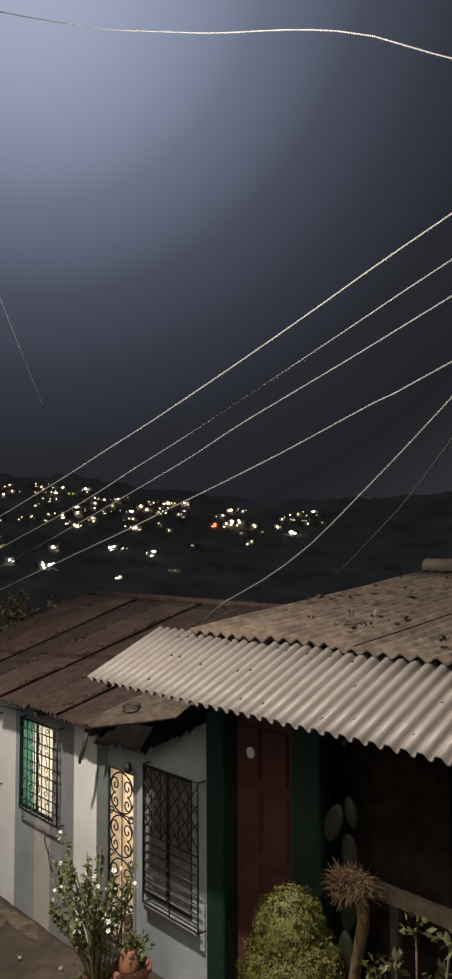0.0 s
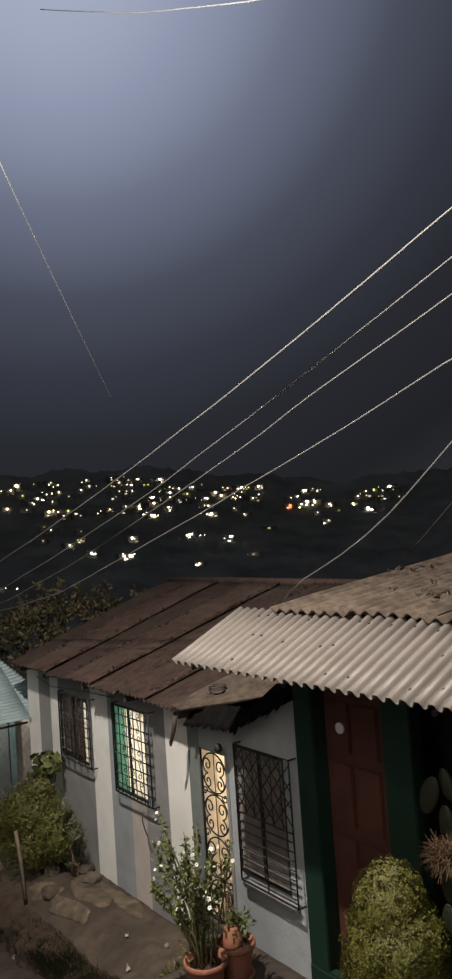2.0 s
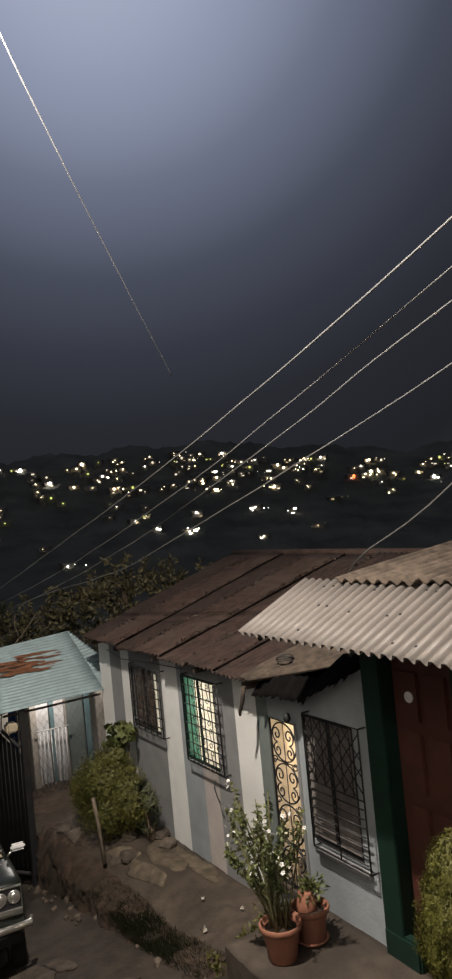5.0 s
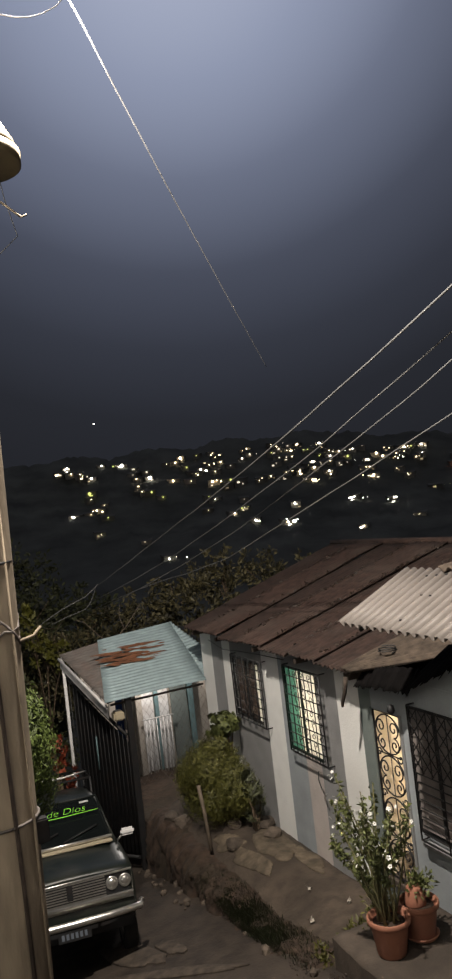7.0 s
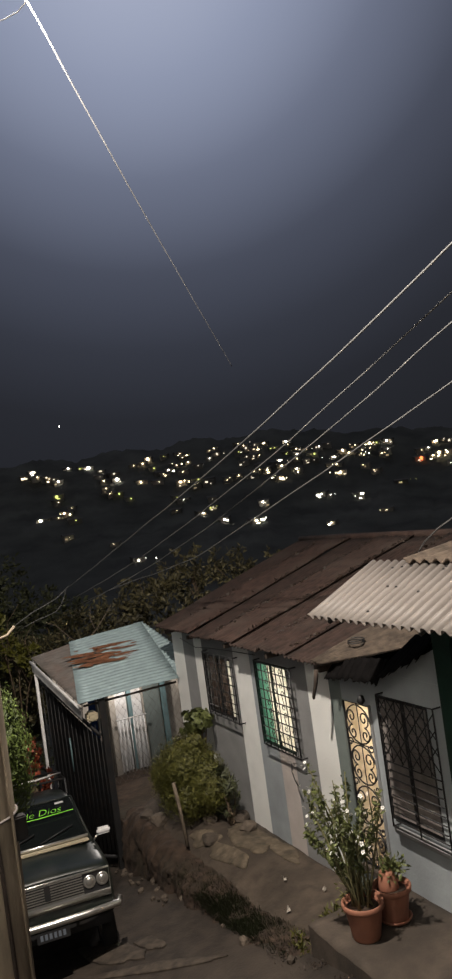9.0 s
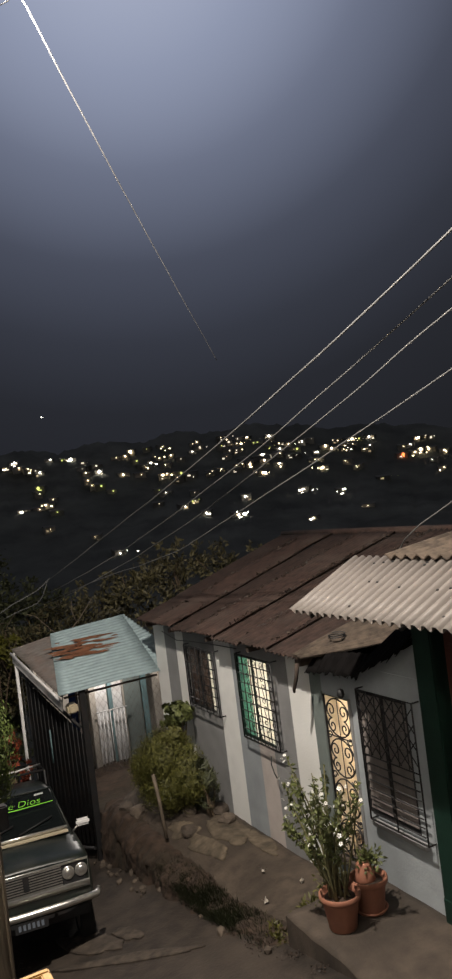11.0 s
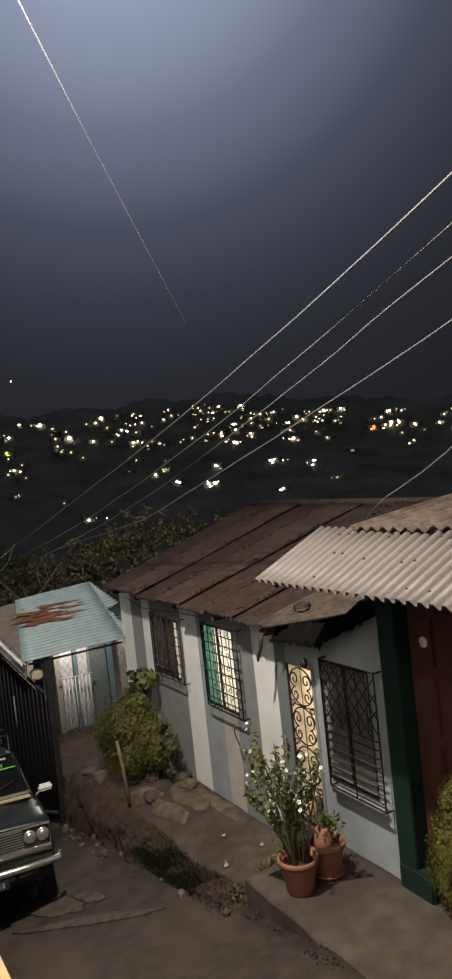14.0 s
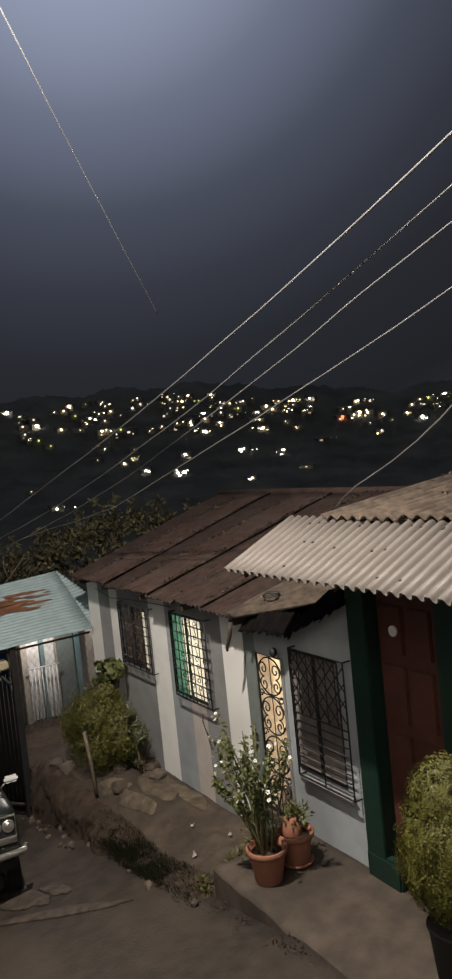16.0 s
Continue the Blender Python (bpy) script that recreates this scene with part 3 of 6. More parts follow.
for k in range(7):
    xa = -5.84 + 0.9 * k
    xb = xa + 1.05
    for row, (ya, yb, lift) in enumerate(((4.60, 8.52, 0.024),)):
        rr = random.Random(90 + k * 3 + row)
        dz = lift + 0.010 * (k % 2)
        ya += rr.uniform(-0.03, 0.03)
        part("roof_sheet", corrugated((xa, ya, near_z(ya) + dz), (xb, ya, near_z(ya) + dz), (xa, yb, near_z(yb) + dz), (xb, yb, near_z(yb) + dz), 7, 0.021, 0.012, 6, 0.012, 40, jag=0.0), M_OLDROOF, near_house)
part("ridge_cap", tube([(x, 8.52, near_z(8.52) + 0.1) for x in (-5.87, -4, 0)], 0.09, 8), M_OLDROOF, near_house)
part("ceiling_board", boxes(((-5.45, 4.72, 3.34), (0.3, 8.4, 3.37))), M_DARKWOOD, near_house)

rr = random.Random(64)
bm_ = bmesh.new()
for k in range(420):
    x, y = rr.uniform(-5.7, -0.4), 4.65 + 3.8 * rr.random()
    if noise.noise(Vector((x * 0.9, y * 1.4, 4))) < 0.05:
        continue
    leaves(bm_, (x, y, near_z(y) + 0.095), (0.06, 0.09, 0.012), 3, 0.055, rr, 0.1, 1.8)
thing("roof_litter", "dead leaves and dirt caught on the old roof", "dead leaves", bm_, M_DEADLEAF, kind="stuff")
bm_ = bmesh.new()
for k in range(700):
    i = rr.randrange(1, 7)
    y = 4.7 + 3.5 * rr.random()
    v_ = X_V + (X_TOP - X_V) * (y - 4.52) / 3.88
    x = v_ + (X_END - v_) / 7 * i + rr.gauss(0, 0.03)
    leaves(bm_, (x, y, roof_z(y) + 0.055), (0.03, 0.10, 0.01), 2, 0.05, rr, 0.1, 2.2)
thing("roof_litter", "dead leaves lying along the laps of the brown roof", "dead leaves", bm_, M_DEADLEAF, kind="stuff")
for k in range(9):
    x, y = rr.uniform(-5.2, -1.2), rr.uniform(4.9, 8.0)
    bm_ = bmesh.new()
    n_ = rr.choice((4, 5, 6))
    s_ = rr.uniform(0.025, 0.06)
    prism([(s_ * rr.uniform(0.6, 1.2) * math.cos(2 * math.pi * i / n_), 1.5 * s_ * rr.uniform(0.6, 1.2) * math.sin(2 * math.pi * i / n_)) for i in range(n_)], 0.0, 0.012, bm_)
    bmesh.ops.rotate(bm_, verts=bm_.verts[:], matrix=Matrix.Rotation(radians(90), 3, "X"))
    thing("tile_shard", "broken reddish piece of roofing on the old roof", "shard", bm_, M_SHARD if k % 3 else M_SLAB, at=(x, y, near_z(y) + 0.105), rz=rr.uniform(0, 180), group="shards on the old roof")
br_ = thing("dry_branch", "curled dry branch lying on the old roof", "branch")
part("stem", tube([(-3.2, 5.05, 3.64), (-3.0, 5.15, 3.68), (-2.8, 5.1, 3.72), (-2.6, 5.22, 3.70), (-2.35, 5.2, 3.74)], 0.016, 5, r_end=0.008), M_BARK, br_)
part("twig", tube([(-2.95, 5.15, 3.68), (-2.85, 5.32, 3.74), (-2.65, 5.4, 3.73)], 0.009, 5, r_end=0.004), M_BARK, br_)
part("twig", tube([(-2.75, 5.12, 3.72), (-2.72, 4.95, 3.70), (-2.55, 4.9, 3.68)], 0.008, 5, r_end=0.004), M_BARK, br_)
thing("wire_coil", "small coil of black wire on the roof corner", "wire", tube([(-7.35 + 0.09 * math.cos(a), 4.95 + 0.10 * math.sin(a), 2.47 + 0.012 * a * 0.3) for a in (2 * math.pi * i / 12 for i in range(31))], 0.007, 5), M_BLACKCABLE)

# ---- pale corrugated awning ----
awning = thing("awning", "pale corrugated sheet awning sloping over the red door", "awning")
AW_P = 0.118
RIDGE = (1.0, 1.0, 1.0, 0.8, -0.1, -0.9, -1.0, -0.9, -0.1, 0.8)
for k in range(5):
    xa = -6.41 + AW_P * 8 * k
    xb = xa + AW_P * 9
    dz = 0.003 * k
    part("awning_sheet", corrugated((xa, 3.81, 3.06 + dz), (xb, 3.81, 3.06 + dz), (xa, 4.66, 3.46 + dz), (xb, 4.66, 3.46 + dz), 9, 0.022, 0.006, 3, 0.003, 200, per=10, profile=RIDGE), M_AWNING, awning)
rr = random.Random(12)
for k in range(26):
    x, t = rr.uniform(-6.0, -2.4), rr.choice((0.14, 0.5, 0.86)) + rr.uniform(-0.03, 0.03)
    p = Vector((-6.41 + AW_P * (round((x + 6.41) / AW_P)), 3.81 + 0.85 * t, 3.06 + 0.40 * t + 0.027))
    part("roof_bolt", lathe([(0.004, -0.006), (0.013, -0.004), (0.012, 0.006), (0.005, 0.010)], 8, at=p), M_IRON, awning)
for x in (-6.2, -4.9, -3.4, -2.0):
    part("bracket", tube([(x, 4.75, 3.36), (x, 3.9, 3.0)], 0.02, 6), M_IRON, awning)
part("purlin", tube([(-6.35, 4.0, 3.09), (-1.7, 4.0, 3.09)], 0.022, 6), M_DARKWOOD, awning)

# ---- blue zinc canopy by the gate ----
canopy = thing("gate_canopy", "rust-streaked pale blue zinc canopy over a gate", "canopy")
part("blue_sheet", corrugated((-12.5, 2.94, 1.37), (-14.2, 3.33, 2.13), (-12.5, 4.74, 1.40), (-14.2, 4.76, 2.24), 22, 0.013, 0.004, 8, 0.02, 301, per=6), M_BLUESHEET, canopy, "pale blue corrugated zinc sheet")
part("blue_sheet", corrugated((-12.66, 4.68, 1.375), (-14.2, 4.68, 2.205), (-12.66, 5.35, 1.42), (-14.2, 4.79, 2.24), 20, 0.013, 0.004, 6, 0.02, 303, per=6), M_BLUESHEET, canopy, "pale blue corrugated zinc sheet")
part("brown_sheet", corrugated((-12.62, 3.02, 1.31), (-14.24, 2.62, 1.98), (-12.58, 3.2, 1.36), (-14.25, 3.5, 2.10), 22, 0.013, 0.004, 4, 0.02, 302, per=6), M_GREYSHEET, canopy, "dull brown corrugated zinc sheet")
part("edge_trim", tube([(-12.62, 3.0, 1.26), (-14.24, 2.60, 1.92)], 0.03, 4), M_WHITEIRON, canopy, "white painted edge strip")
part("post", tube([(-14.2, 2.66, -1.75), (-14.2, 2.66, 1.95)], 0.028, 6), M_WHITEIRON, canopy, "thin white post")
part("post", boxes(((-12.66, 3.30, -1.45), (-12.56, 3.40, 1.40))), M_IRON, canopy, "dark iron post")
part("purlin", tube([(-12.6, 3.05, 1.30), (-12.6, 4.7, 1.33)], 0.02, 5), M_DARKWOOD, canopy)
# rust eaten into the blue sheet, flakes just over the paint
rr = random.Random(77)
for k in range(80):
    band = rr.choice((0.50, 0.56, 0.62, 0.68, 0.74)) + rr.uniform(-0.02, 0.02)
    u = band
    y = 3.30 + (1.15 if band > 0.6 else 0.9) * rr.random() ** 1.3
    x = -12.5 - 1.7 * u
    z = 1.385 + (2.18 - 1.385) * u + 0.024
    bm_ = bmesh.new()
    L_, w_ = rr.uniform(0.05, 0.22), rr.uniform(0.012, 0.032)
    ring = [bm_.verts.new((x - w_ * math.sin(a) * (1 + 0.5 * rr.uniform(-1, 1)), y + L_ * math.cos(a) * (1 + 0.4 * rr.uniform(-1, 1)), z + 0.47 * w_ * math.sin(a))) for a in (2 * math.pi * i / 11 for i in range(11))]
    bm_.faces.new(ring)
    bmesh.ops.solidify(bm_, geom=bm_.faces[:], thickness=0.002)
    part("rust_patch", bm_, M_RUST, canopy)
fas = bmesh.new()
fq = [Vector(p) for p in ((-12.66, 3.02, 1.24), (-14.24, 2.62, 1.90), (-14.24, 2.62, 1.74), (-12.66, 3.02, 1.06))]
fas.faces.new([fas.verts.new(p) for p in fq])
bmesh.ops.solidify(fas, geom=fas.faces[:], thickness=0.012)
part("fascia", fas, M_WHITEIRON, canopy, "white painted fascia strip")
for k in range(7):
    t = (k + 0.5) / 7
    p0 = Vector((-12.7, 3.03, 1.06)).lerp(Vector((-14.2, 2.64, 1.72)), t)
    p1 = Vector((-12.7, 3.24, 0.80)).lerp(Vector((-14.2, 2.72, 1.55)), min(1, t + 0.08))
    part("brace", tube([p0, p1], 0.012, 4), M_IRON, canopy)

# ---- the viewer's own house, unseen: added to bounce and carry fill light ----
own = thing("viewer_house", "unseen pale house wall behind the balcony, added to bounce light", "house")
part("wall", boxes(((-4.5, -1.75, -0.4), (5.5, -1.55, 9.2))), M_WHITE, own)
# made-up mount for the fill lamp
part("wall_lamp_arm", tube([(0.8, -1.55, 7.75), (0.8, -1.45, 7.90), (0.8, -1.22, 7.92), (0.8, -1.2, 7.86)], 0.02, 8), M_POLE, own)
part("wall_lamp_cap", lathe([(0.02, 0.16), (0.05, 0.15), (0.06, 0.10), (0.05, 0.09)], 16, at=(FILL_LAMP.x, FILL_LAMP.y, FILL_LAMP.z)), M_POLE, own)
part("balcony_floor", boxes(((-1.2, -1.55, 2.4), (3.0, -0.02, 2.55))), M_PORCH, own)

# ---- windows and the lit doorway of the striped house ----
def spiral(cx, cz, r, turns, start, sign, y, n=14):
    pts = []
    for i in range(n + 1):
        t = i / n
        a = start + sign * turns * 2 * math.pi * t
        rr = r * (1 - 0.8 * t)
        pts.append((cx + rr * math.cos(a), y, cz + rr * math.sin(a)))
    return pts


def scroll(x, z, w, h, y, flip):
    """An S-shaped scroll of bent bar in a w x h field, as a chain of points."""
    s = -1 if flip else 1
    r = w * 0.30
    top = spiral(x + s * w * 0.12, z + h / 2 - r, r, 0.95, math.pi if s > 0 else 0, -s, y)
    bot = spiral(x - s * w * 0.12, z - h / 2 + r, r, 0.95, 0 if s > 0 else math.pi, -s, y)
    return bot[::-1] + [(x, y, z)] + top


def window_grille(name, label, x0, x1, z0, z1, y, n_v, n_h, scrolls, slats=0, depth=0.09):
    g = thing(name, label, "window grille", group="window grilles of the striped house")
    part("grille_frame", tube([(x0, y, z0), (x1, y, z0), (x1, y, z1), (x0, y, z1), (x0, y, z0)], 0.011, 4), M_IRON, g)
    for i in range(1, n_v):
        x = x0 + (x1 - x0) * i / n_v
        part("upright_bar", tube([(x, y, z0), (x, y, z1)], 0.007, 5), M_IRON, g)
    for i in range(1, n_h):
        z = z0 + (z1 - z0) * i / n_h
        part("cross_bar", tube([(x0, y + 0.008, z), (x1, y + 0.008, z)], 0.008, 5), M_IRON, g)
    for (sx, sz, sw, sh) in scrolls:
        part("scroll", tube(scroll(sx, sz, sw, sh, y - 0.008, sw < 0), 0.005, 4), M_IRON, g)
    for i in range(slats):
        z = z0 + 0.05 + (z1 - z0) * 0.45 * i / slats
        part("cross_bar", tube([(x0 + 0.04, y + 0.012, z + 0.02), (x1 - 0.04, y + 0.012, z + 0.02)], 0.008, 5), M_IRON, g)
    for x in (x0, x1):
        for z in (z0, z1):
            part("stay", tube([(x, y, z), (x, WALL_Y, z)], 0.009, 4), M_IRON, g)
    return g


def fabric(x0, x1, y, z0, z1, folds, amp):
    bm = bmesh.new()
    n = folds * 8
    cols = []
    for i in range(n + 1):
        x = x0 + (x1 - x0) * i / n
        col = []
        for j in range(7):
            z = z0 + (z1 - z0) * j / 6
            col.append(bm.verts.new((x, y + amp * math.sin(2 * math.pi * i / 8) * (1 - 0.3 * j / 6) + 0.3 * amp * noise.noise(Vector((x * 5, z * 2, 1))), z)))
        cols.append(col)
    for a, b in zip(cols, cols[1:]):
        for j in range(6):
            bm.faces.new((a[j], b[j], b[j + 1], a[j + 1])).smooth = True
    bmesh.ops.solidify(bm, geom=bm.faces[:], thickness=0.004)
    return bm


def window(name, label, o, mat_frame, louvres, pane_mat=None):
    x0, x1, z0, z1 = o
    w = thing(name, label, "window", kind="structure")
    for lo, hi in (((x0, z0), (x0 + 0.035, z1)), ((x1 - 0.035, z0), (x1, z1)), ((x0 + 0.035, z0), (x1 - 0.035, z0 + 0.035)), ((x0 + 0.035, z1 - 0.035), (x1 - 0.035, z1)), (((x0 + x1) / 2 - 0.015, z0 + 0.035), ((x0 + x1) / 2 + 0.015, z1 - 0.035))):
        part("window_frame", boxes(((lo[0], WALL_Y + 0.004, lo[1]), (hi[0], WALL_Y + 0.03, hi[1])), bev=0.003), mat_frame, w)
    n = louvres
    for side in ((x0 + 0.04, (x0 + x1) / 2 - 0.02), ((x0 + x1) / 2 + 0.02, x1 - 0.04)):
        for i in range(n):
            z = z0 + 0.04 + (z1 - z0 - 0.08) * (i + 0.5) / n
            bm = bmesh.new()
            hh = (z1 - z0 - 0.08) / n * 0.42
            v = [bm.verts.new(p) for p in ((side[0], WALL_Y + 0.008, z - hh), (side[1], WALL_Y + 0.008, z - hh), (side[1], WALL_Y + 0.020, z + hh), (side[0], WALL_Y + 0.020, z + hh), (side[0], WALL_Y + 0.011, z - hh), (side[1], WALL_Y + 0.011, z - hh), (side[1], WALL_Y + 0.023, z + hh), (side[0], WALL_Y + 0.023, z + hh))]
            for q in ((0, 1, 2, 3), (7, 6, 5, 4), (0, 4, 5, 1), (3, 2, 6, 7), (0, 3, 7, 4), (1, 5, 6, 2)):
                bm.faces.new([v[k] for k in q])
            pane = part("pane", bm, pane_mat or M_PANE, w)
            pane.visible_shadow = pane_mat is not None
    return w


M_PANE = glass("louvre_glass")
window("window_1", "louvred glass window with dark curtain, half lit", OPENINGS[0], M_IRON, 8)
window("window_2", "louvred glass window with green and pale curtains, lit", OPENINGS[1], M_GREEN, 9)
window("window_3", "unlit louvred window with dark frame", OPENINGS[3], M_IRON, 13, M_LOUVRE)
thing("curtain", "dark brown curtain behind the window", "curtain", fabric(-11.36, -10.62, 4.805, 1.05, 1.97, 6, 0.010), M_DARKCURTAIN, group="curtains")
thing("curtain", "green curtain drawn aside in the lit window", "curtain", fabric(-9.62, -9.35, 4.805, 0.92, 2.06, 4, 0.012), M_GREENCURTAIN, group="curtains")
thing("curtain", "green curtain at the edge of the lit window", "curtain", fabric(-8.82, -8.73, 4.805, 0.92, 2.06, 2, 0.012), M_GREENCURTAIN, group="curtains")
thing("curtain", "pale cream curtain in the lit window", "curtain", fabric(-9.35, -8.82, 4.81, 0.92, 2.06, 4, 0.012), M_CURTAIN, group="curtains")
thing("curtain", "pale curtain strip in the half-lit window", "curtain", fabric(-10.62, -10.40, 4.805, 1.05, 1.97, 3, 0.010), M_CURTAIN, group="curtains")
thing("curtain", "dark curtain closing the unlit window", "curtain", fabric(-6.85, -6.02, 4.805, 0.70, 2.02, 7, 0.012), M_DARKCURTAIN, group="curtains")

GRILLE_Y = 4.655
window_grille("window_grille", "black wrought-iron grille over the curtained window", -11.16, -10.13, 1.08, 2.03, GRILLE_Y, 5, 7, [(-10.95 + 0.21 * k, 1.3 + 0.30 * j, 0.16, 0.28) for k in range(4) for j in range(3)])
window_grille("window_grille", "black wrought-iron grille over the green-curtained window", -9.42, -8.47, 0.96, 2.10, GRILLE_Y, 5, 9, [(-9.1 + 0.19 * k, 1.1 + 0.28 * j, 0.15, 0.26) for k in range(4) for j in range(4)])
g3 = window_grille("window_grille", "black iron grille with diamond bars over the dark window", -6.70, -5.82, 0.69, 2.06, GRILLE_Y, 2, 2, [], slats=7)
for k in range(-4, 5):
    xa, za, xb, zb = -6.70 + 0.15 * k, 1.40, -6.70 + 0.15 * k + 0.62, 2.06
    for flip in (0, 1):
        pa, pb = Vector((xa, GRILLE_Y, za if not flip else zb)), Vector((xb, GRILLE_Y, zb if not flip else za))
        t0, t1 = 0.0, 1.0
        d = pb - pa
        if pa.x < -6.70:
            t0 = (-6.70 - pa.x) / d.x
        if pb.x > -5.82:
            t1 = (-5.82 - pa.x) / d.x
        if t1 - t0 > 0.1:
            part("diamond_bar", tube([pa + d * t0, pa + d * t1], 0.007, 4), M_IRON, g3)
for k in range(1, 6):
    part("upright_bar", tube([(-6.70 + 0.147 * k, GRILLE_Y, 0.69 if k == 3 else 1.38), (-6.70 + 0.147 * k, GRILLE_Y, 2.06)], 0.009 if k == 3 else 0.007, 4), M_IRON, g3)
thing("window_sill", "worn grey concrete sill under the dark window", "window sill", boxes(((-6.74, 4.68, 0.60), (-5.9, 4.75, 0.66)), bev=0.01), M_GREY)

door = thing("door_1", "open doorway with black scrollwork iron gate, warm light inside", "door", kind="structure")
DX0, DX1, DZ0, DZ1 = -7.49, -6.99, 0.02, 1.85
part("door_frame", boxes(((-7.53, 4.73, -0.02), (-7.495, 4.75, 1.88)), bev=0.004), M_GREENGREY, door)
part("door_reveal", boxes(((-7.50, 4.77, 0.0), (-7.49, 4.96, 1.86))), M_PLASTER, door, "warm lit plaster reveal")
part("door_frame", boxes(((-6.99, 4.73, -0.02), (-6.95, 4.9, 1.88)), bev=0.004), M_GREY, door)
gate = part("gate_frame", tube([(DX0, 4.76, DZ0), (DX1, 4.76, DZ0), (DX1, 4.76, DZ1), (DX0, 4.76, DZ1), (DX0, 4.76, DZ0)], 0.014, 4), M_IRON, door)
for k in range(1, 2):
    part("upright_bar", tube([(DX0 + 0.25 * k, 4.76, DZ0), (DX0 + 0.25 * k, 4.76, DZ1)], 0.006, 5), M_IRON, door)
for z in (0.02 + 0.4625, 0.02 + 1.3725):
    part("cross_bar", tube([(DX0, 4.76, z), (DX1, 4.76, z)], 0.008, 5), M_IRON, door)
CXD = (DX0 + DX1) / 2
for j in range(4):
    zc = DZ0 + 0.235 + 0.455 * j
    part("oval_bar", tube([(CXD + 0.235 * math.cos(a), 4.755, zc + 0.215 * math.sin(a)) for a in (2 * math.pi * i / 22 for i in range(23))], 0.009, 5), M_IRON, door)
    for sgn in (-1, 1):
        part("scroll", tube(spiral(CXD + sgn * 0.115, zc + 0.075, 0.095, 1.35, -math.pi / 2, sgn, 4.75, 18), 0.0085, 5), M_IRON, door)
        part("scroll", tube(spiral(CXD + sgn * 0.115, zc - 0.105, 0.085, 1.35, math.pi / 2, -sgn, 4.75, 18), 0.0085, 5), M_IRON, door)
        if j:
            part("scroll", tube(spiral(CXD + sgn * 0.19, zc - 0.228, 0.055, 1.1, math.pi * (sgn > 0), 1, 4.75, 12), 0.008, 5), M_IRON, door)
part("threshold", boxes(((-7.5, 4.70, -0.06), (-6.98, 4.92, 0.01)), bev=0.006), M_PORCH, door)
thing("partition_poster", "pale pink cloth hanging inside the doorway", "cloth", fabric(-7.25, -6.95, 6.2, 0.1, 0.95, 4, 0.02), M_PINK)
thing("wall_lamp", "small unlit black wall lamp above the doorway", "wall lamp", lathe([(0.010, 0), (0.035, -0.015), (0.045, -0.07), (0.015, -0.11)], 12, at=(-6.93, 4.62, 2.03)), M_IRON)
thing("eave_hook", "dark broken eave board hanging at the roof corner", "eave board", tube([(-7.56, 4.50, 2.24), (-7.58, 4.48, 2.08), (-7.64, 4.47, 1.94), (-7.66, 4.48, 1.90)], 0.03, 5, r_end=0.015), M_DARKWOOD)
thing("hanging_wire", "short black wire end dangling below the window", "wire", tube([(-8.72, 4.65, 0.86), (-8.71, 4.63, 0.76), (-8.68, 4.64, 0.66), (-8.62, 4.64, 0.60)], 0.008, 5), M_BLACKCABLE)
thing("wall_conduit", "thin grey cable tacked along under the eave", "cable", tube([(-12.2, 4.73, 2.12), (-11.6, 4.73, 2.03), (-11.0, 4.72, 2.08), (-10.2, 4.72, 2.12), (-9.5, 4.73, 2.14)], 0.006, 5), M_BLACKCABLE)

# ---- old car parked below the gate ----
car = thing("parked_car", "old dark green car with chrome grille, parked facing uphill", "car")


def loft(sections, bm=None):
    """Join half profiles (y, z) at stations x, mirrored, into a closed body."""
    bm = bm or bmesh.new()
    rings = []
    for x, prof in sections:
        full = [(y, z) for y, z in prof] + [(-y, z) for y, z in prof[::-1] if y > 1e-6]
        rings.append([bm.verts.new((x, y, z)) for y, z in full])
    n = len(rings[0])
    for a, b in zip(rings, rings[1:]):
        for k in range(n):
            bm.faces.new((a[k], a[(k + 1) % n], b[(k + 1) % n], b[k])).smooth = True
    bm.faces.new(rings[0])
    bm.faces.new(rings[-1][::-1])
    return bm


def hull(x, hw, zb, zs, zc):
    return (x, [(0.0, zb), (hw * 0.9, zb), (hw, zb + 0.1), (hw * 1.01, (zb + zs) / 2 + 0.05), (hw * 0.99, zs - 0.09), (hw * 0.955, zs - 0.025), (hw * 0.88, zs + 0.002), (hw * 0.70, zc - 0.012), (hw * 0.35, zc), (0.0, zc + 0.004)])


